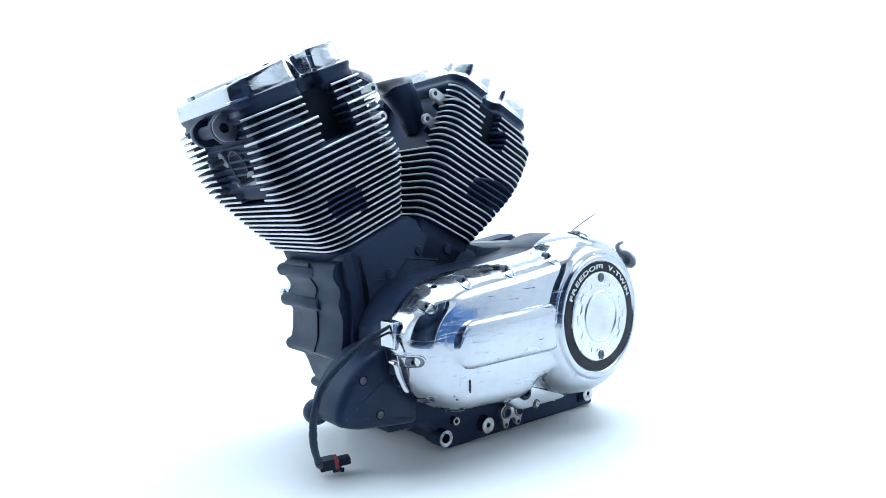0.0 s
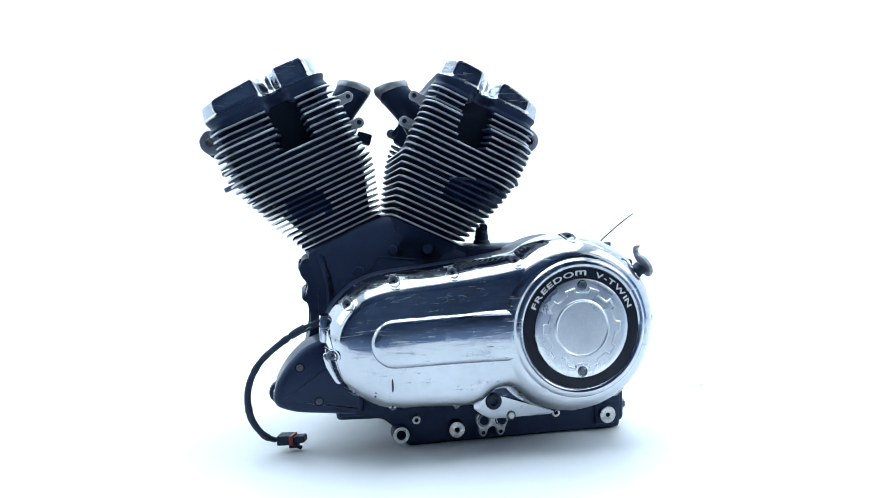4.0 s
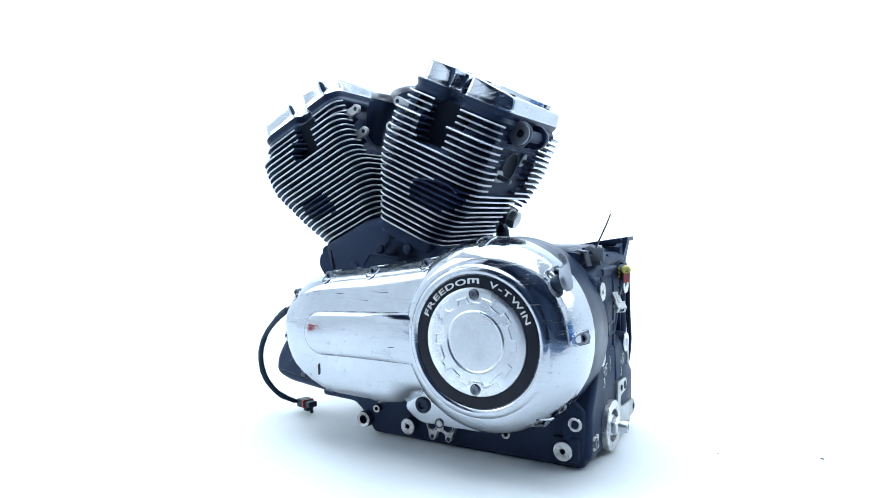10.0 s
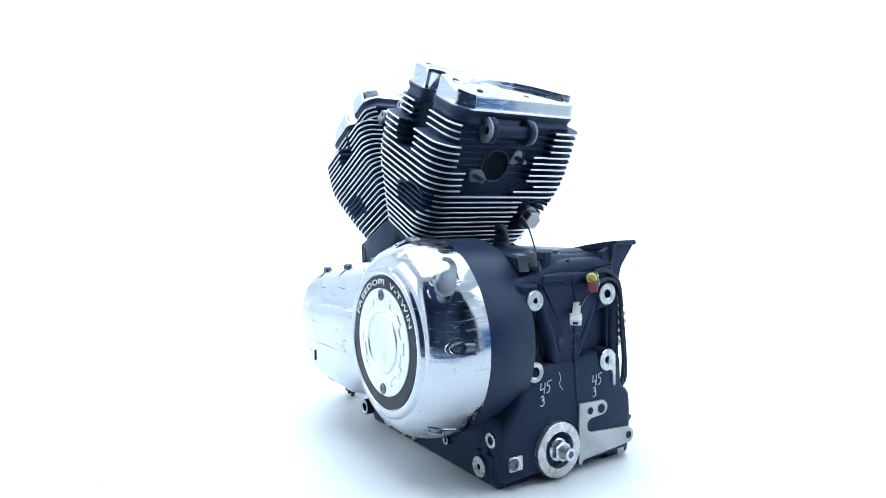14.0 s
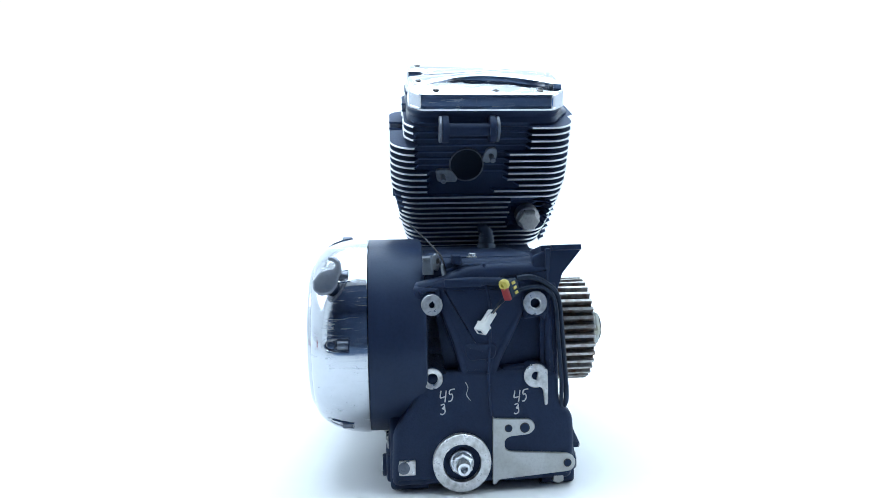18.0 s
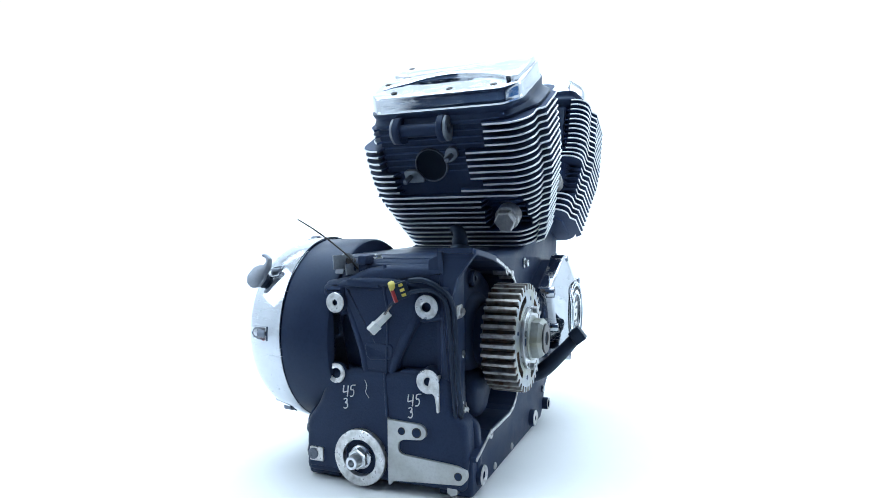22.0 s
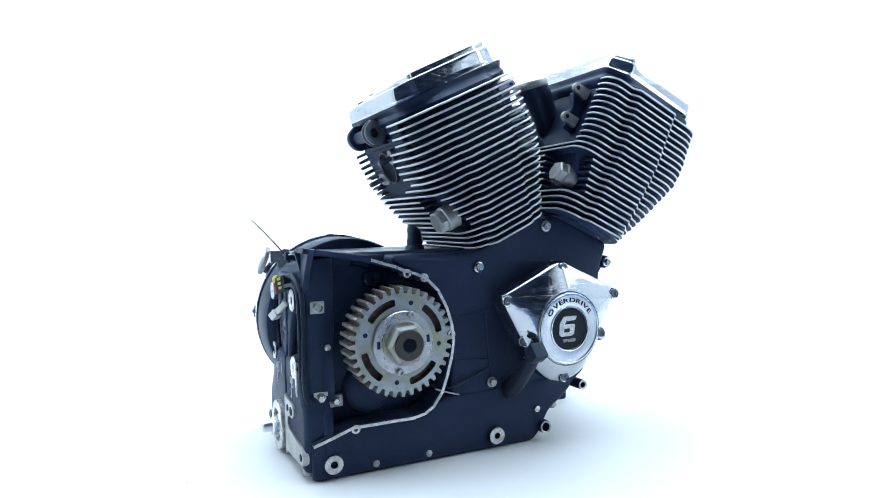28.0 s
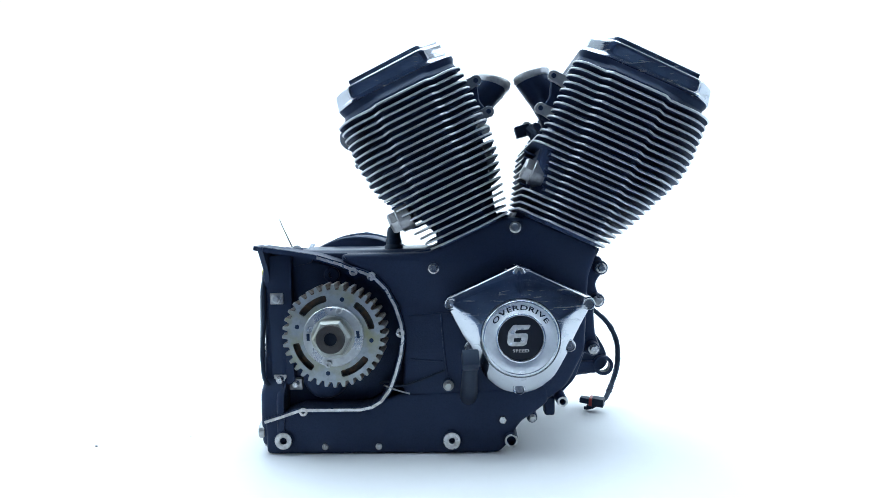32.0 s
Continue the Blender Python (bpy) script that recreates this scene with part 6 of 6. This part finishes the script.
# ---- leads, connectors and small fittings ----
def build_fittings():
    # breather elbow behind the rear cylinder
    bm = bmesh.new()
    lathe(bm, [(0.0165, -0.03), (0.0175, -0.010), (0.0150, -0.006), (0.0148, -0.002), (0.0122, 0.001), (0.0128, 0.006), (0.0118, 0.010)], pose(0.080, 0.058, 0.308), 24)
    tube(bm, [(0.080, 0.058, 0.310), (0.080, 0.058, 0.320), (0.0805, 0.056, 0.327), (0.082, 0.051, 0.331), (0.083, 0.045, 0.331)], [0.0110, 0.0112, 0.0108, 0.0085, 0.005], 14, 4)
    part("breather_elbow", bm, RUBBER, case, "black rubber breather elbow", smooth=True)
    # bracket with hook and loose wire
    bm = bmesh.new()
    block(bm, -0.011, 0.011, -0.007, 0.007, -0.0012, 0.0012, 0.0008, m=pose(0.258, -0.0445, 0.288, 0, 76, -8))
    block(bm, -0.005, 0.010, -0.007, 0.007, -0.0012, 0.0012, 0.0008, m=pose(0.249, -0.0445, 0.299, 0, 8, 0))
    hook = part("wire_bracket", bm, GREYTAB, case, "dull bent metal bracket")
    for place, facing, r in (((0.259, -0.034, 0.294), (0.34, 0.94, 0.05), 0.0115), ((0.256, -0.024, 0.284), (0.25, 0.95, 0.15), 0.0085)):
        at = Matrix.Translation(place) @ Vector(facing).to_track_quat("Z", "Y").to_matrix().to_4x4()
        bm = bmesh.new()
        lathe(bm, [(r * 0.42, -0.0013), (r, -0.0013), (r, 0.0013), (r * 0.42, 0.0013), (r * 0.42, -0.0013)], at, 24, cap=False)
        block(bm, -r * 2.0, -r * 0.7, -r * 0.8, r * 0.8, -0.0012, 0.0012, 0.0006, m=at)
        part("bracket_eye", bm, GREYTAB, hook, "dull eye of the bracket")
    bolt_head(hook, pose(0.246, -0.034, 0.292, 0, 70, 0), 0.0050, 0.010, DARKSTEEL)
    bm = bmesh.new()
    tube(bm, [(0.250, -0.022, 0.282), (0.258, -0.024, 0.290), (0.266, -0.030, 0.303), (0.280, -0.048, 0.323), (0.292, -0.065, 0.339), (0.301, -0.081, 0.351)], [0.0013, 0.0013, 0.0012, 0.0011, 0.0010, 0.0008], 6, 6)
    part("loose_wire", bm, DARKSTEEL, hook, "thin loose wire sticking up", smooth=True)
    bm = bmesh.new()
    block(bm, 0.262, 0.276, -0.026, 0.022, 0.262, 0.272, 0.002)
    part("rear_ledge", bm, CAST, case)
    bm = bmesh.new()
    block(bm, 0.240, 0.266, -0.014, -0.002, 0.290, 0.302, 0.002)
    part("rear_stop", bm, CAST, case)
    bolt_head(case, pose(0.258, 0.012, 0.298), 0.005, 0.006)
    # loom on the rear face
    bm = bmesh.new()
    tube(bm, [(0.278, 0.066, 0.272), (0.277, 0.085, 0.273), (0.275, 0.105, 0.264), (0.272, 0.120, 0.246), (0.272, 0.125, 0.20), (0.274, 0.128, 0.15), (0.272, 0.130, 0.115), (0.264, 0.126, 0.098)], 0.0034, 8, 6)
    loom = part("rear_loom", bm, RUBBER, case, "black cable loom down the rear corner", smooth=True)
    bm = bmesh.new()
    tube(bm, [(0.282, 0.040, 0.238), (0.284, 0.055, 0.252), (0.281, 0.078, 0.260), (0.277, 0.100, 0.259), (0.276, 0.115, 0.242), (0.276, 0.1195, 0.19), (0.277, 0.1225, 0.14), (0.272, 0.123, 0.10)], 0.0027, 8, 6)
    part("loom_branch", bm, RUBBER, loom, smooth=True)
    for k, (mat, off) in enumerate(((RUBBER, -0.001), (RUST, 0.001))):
        bm = bmesh.new()
        tube(bm, [(0.283 + off, 0.033 + off, 0.229), (0.284, 0.042 + off, 0.240), (0.284, 0.052, 0.250)], 0.0011, 6, 4)
        part("thin_lead", bm, mat, loom)
    # white plug
    ax = Vector((0.48, -0.56, -0.66)).normalized()
    m = Matrix.Translation((0.284, 0.024, 0.217)) @ ax.to_track_quat("Z", "X").to_matrix().to_4x4()
    bm = bmesh.new()
    block(bm, -0.0042, 0.0042, -0.0050, 0.0050, -0.020, 0.004, 0.0010, m=m)
    block(bm, 0.0036, 0.0054, -0.0016, 0.0016, -0.016, 0.004, 0.0005, m=m)
    block(bm, -0.0060, 0.0060, -0.0080, 0.0080, 0.001, 0.004, 0.0010, m=m)
    block(bm, -0.0056, 0.0056, -0.0074, 0.0074, 0.003, 0.014, 0.0015, m=m)
    wp = part("white_connector", bm, WHITEPL, loom, "white plastic two-pin connector")
    # dark patch on the end paints the shade in the connector's mouth
    bm = bmesh.new()
    block(bm, -0.0026, 0.0026, -0.0034, 0.0034, 0.0138, 0.0143, 0.0002, m=m)
    part("connector_mouth_shade", bm, SHADEDCAST, wp)
    # black plug with yellow and red seals
    ax = Vector((0.60, -0.78, -0.18)).normalized()
    m = Matrix.Translation((0.281, 0.060, 0.262)) @ Matrix.Rotation(radians(22), 4, Vector((0.93, 0.35, 0.0))) @ ax.to_track_quat("Z", "Y").to_matrix().to_4x4() @ Matrix.Rotation(radians(-14), 4, "X") @ Matrix.Scale(0.92, 4)
    bm = bmesh.new()
    block(bm, -0.0070, 0.0070, -0.0120, 0.0110, -0.005, 0.014, 0.0015, m=m)
    plug = part("plug_body", bm, RUBBER, loom, "black three-pin plug with yellow and red seals")
    bm = bmesh.new()
    block(bm, -0.0058, 0.0058, -0.0135, 0.0050, 0.0135, 0.0180, 0.0012, m=m)
    part("connector_lock", bm, RED, plug, "red connector lock")
    bm = bmesh.new()
    lathe(bm, [(0.0064, 0.010), (0.0076, 0.012), (0.0076, 0.0165), (0.0066, 0.018), (0.0030, 0.018), (0.0028, 0.015), (0, 0.015)], m @ Matrix.Translation((0, 0.0085, 0)), 20)
    part("yellow_seal", bm, YELLOW, plug, "yellow connector seal", smooth=True)
    for k in range(3):
        for s in (-1, 1):
            bm = bmesh.new()
            block(bm, -0.0010, 0.0010, -0.0020, 0.0020, -0.003, 0.003, 0.0005, m=m @ Matrix.Translation((s * 0.0076, -0.0070 + 0.0070 * k, 0.004)))
            part("yellow_tab", bm, YELLOW, plug)
    # front lead with its plug
    bm = bmesh.new()
    line = [(-0.190, -0.120, 0.214), (-0.208, -0.138, 0.211), (-0.238, -0.132, 0.196), (-0.268, -0.126, 0.176), (-0.298, -0.120, 0.148), (-0.314, -0.117, 0.112), (-0.313, -0.110, 0.072), (-0.299, -0.094, 0.040), (-0.284, -0.072, 0.022), (-0.274, -0.058, 0.017)]
    tube(bm, line, [0.0018, 0.0020, 0.0032, 0.0044, 0.0047, 0.0048, 0.0048, 0.0046, 0.0040, 0.0024], 10, 6, ripple=0.14)
    lead = part("front_lead", bm, RUBBER, case, "taped black cable hanging at the front", smooth=True)
    bm = bmesh.new()
    tube(bm, [(-0.190, -0.121, 0.208), (-0.206, -0.137, 0.203), (-0.226, -0.134, 0.196), (-0.248, -0.130, 0.187)], 0.0016, 8, 5)
    part("thin_lead", bm, RUBBER, lead, smooth=True)
    path = spline(line, 8)
    for i0, i1, r in ((15, 20, 0.0056), (21, 23, 0.0050), (33, 35, 0.0053), (45, 47, 0.0053), (57, 60, 0.0051)):
        bm = bmesh.new()
        tube(bm, path[i0:i1 + 1], r, 10, 0, ripple=0.10)
        part("tape_wrap", bm, RUBBER, lead, "wrap of black tape", smooth=True)
    ax = Vector((0.93, -0.34, 0.08)).normalized()
    m = Matrix.Translation((-0.270, -0.058, 0.0165)) @ ax.to_track_quat("Z", "Y").to_matrix().to_4x4() @ Matrix.Scale(0.84, 4)
    bm = bmesh.new()
    block(bm, -0.0125, 0.0125, -0.008, 0.009, -0.008, 0.016, 0.0015, m=m)
    body = part("plug_body", bm, RUBBER, lead, "black connector body")
    bm = bmesh.new()
    block(bm, -0.0128, 0.0128, -0.0085, 0.0085, 0.015, 0.022, 0.0012, m=m)
    part("plug_seal", bm, RED, lead, "red connector seal")
    bm = bmesh.new()
    block(bm, -0.0100, 0.0100, -0.006, 0.006, 0.021, 0.042, 0.0025, m=m)
    part("plug_nose", bm, RUBBER, lead)
    bm = bmesh.new()
    block(bm, -0.0080, 0.0080, -0.0150, -0.0085, 0.012, 0.027, 0.0015, m=m)
    part("plug_clip", bm, RUBBER, lead)
    bm = bmesh.new()
    tube(bm, [(-0.264, -0.056, 0.012), (-0.256, -0.058, 0.0075), (-0.249, -0.062, 0.0050), (-0.244, -0.066, 0.0042)], [0.002, 0.0026, 0.0030, 0.0032], 8, 5)
    part("plug_strap", bm, RUBBER, lead, smooth=True)
    # sensor in the valley of the V
    bm = bmesh.new()
    tube(bm, [(-0.150, 0.070, 0.455), (-0.145, 0.062, 0.475), (-0.138, 0.052, 0.486)], 0.009, 12, 4)
    block(bm, -0.012, 0.012, -0.009, 0.009, -0.008, 0.010, 0.002, m=pose(-0.128, 0.043, 0.484, 0, 15, 0))
    part("valley_sensor", bm, RUBBER, case, "black plug-in sensor between the cylinders", smooth=False)
    # starter lead at the lower right
    bm = bmesh.new()
    tube(bm, [(0.090, 0.146, 0.105), (0.070, 0.149, 0.098), (0.052, 0.146, 0.092)], 0.0013, 6, 4)
    part("wire_end", bm, CASTALU, case)
    bm = bmesh.new()
    tube(bm, [(0.100, 0.115, 0.100), (0.085, 0.130, 0.106), (0.068, 0.148, 0.104), (0.04, 0.144, 0.110), (0.0, 0.141, 0.125)], 0.0016, 8, 6)
    part("side_lead", bm, RUBBER, case, smooth=True)


build_fittings()


def motions():
    rows = [(t, pose(0, 0, 0, 0, 0, a)) for t, a in TURN]
    walk(engine, rows)
    walk(table, rows)


motions()
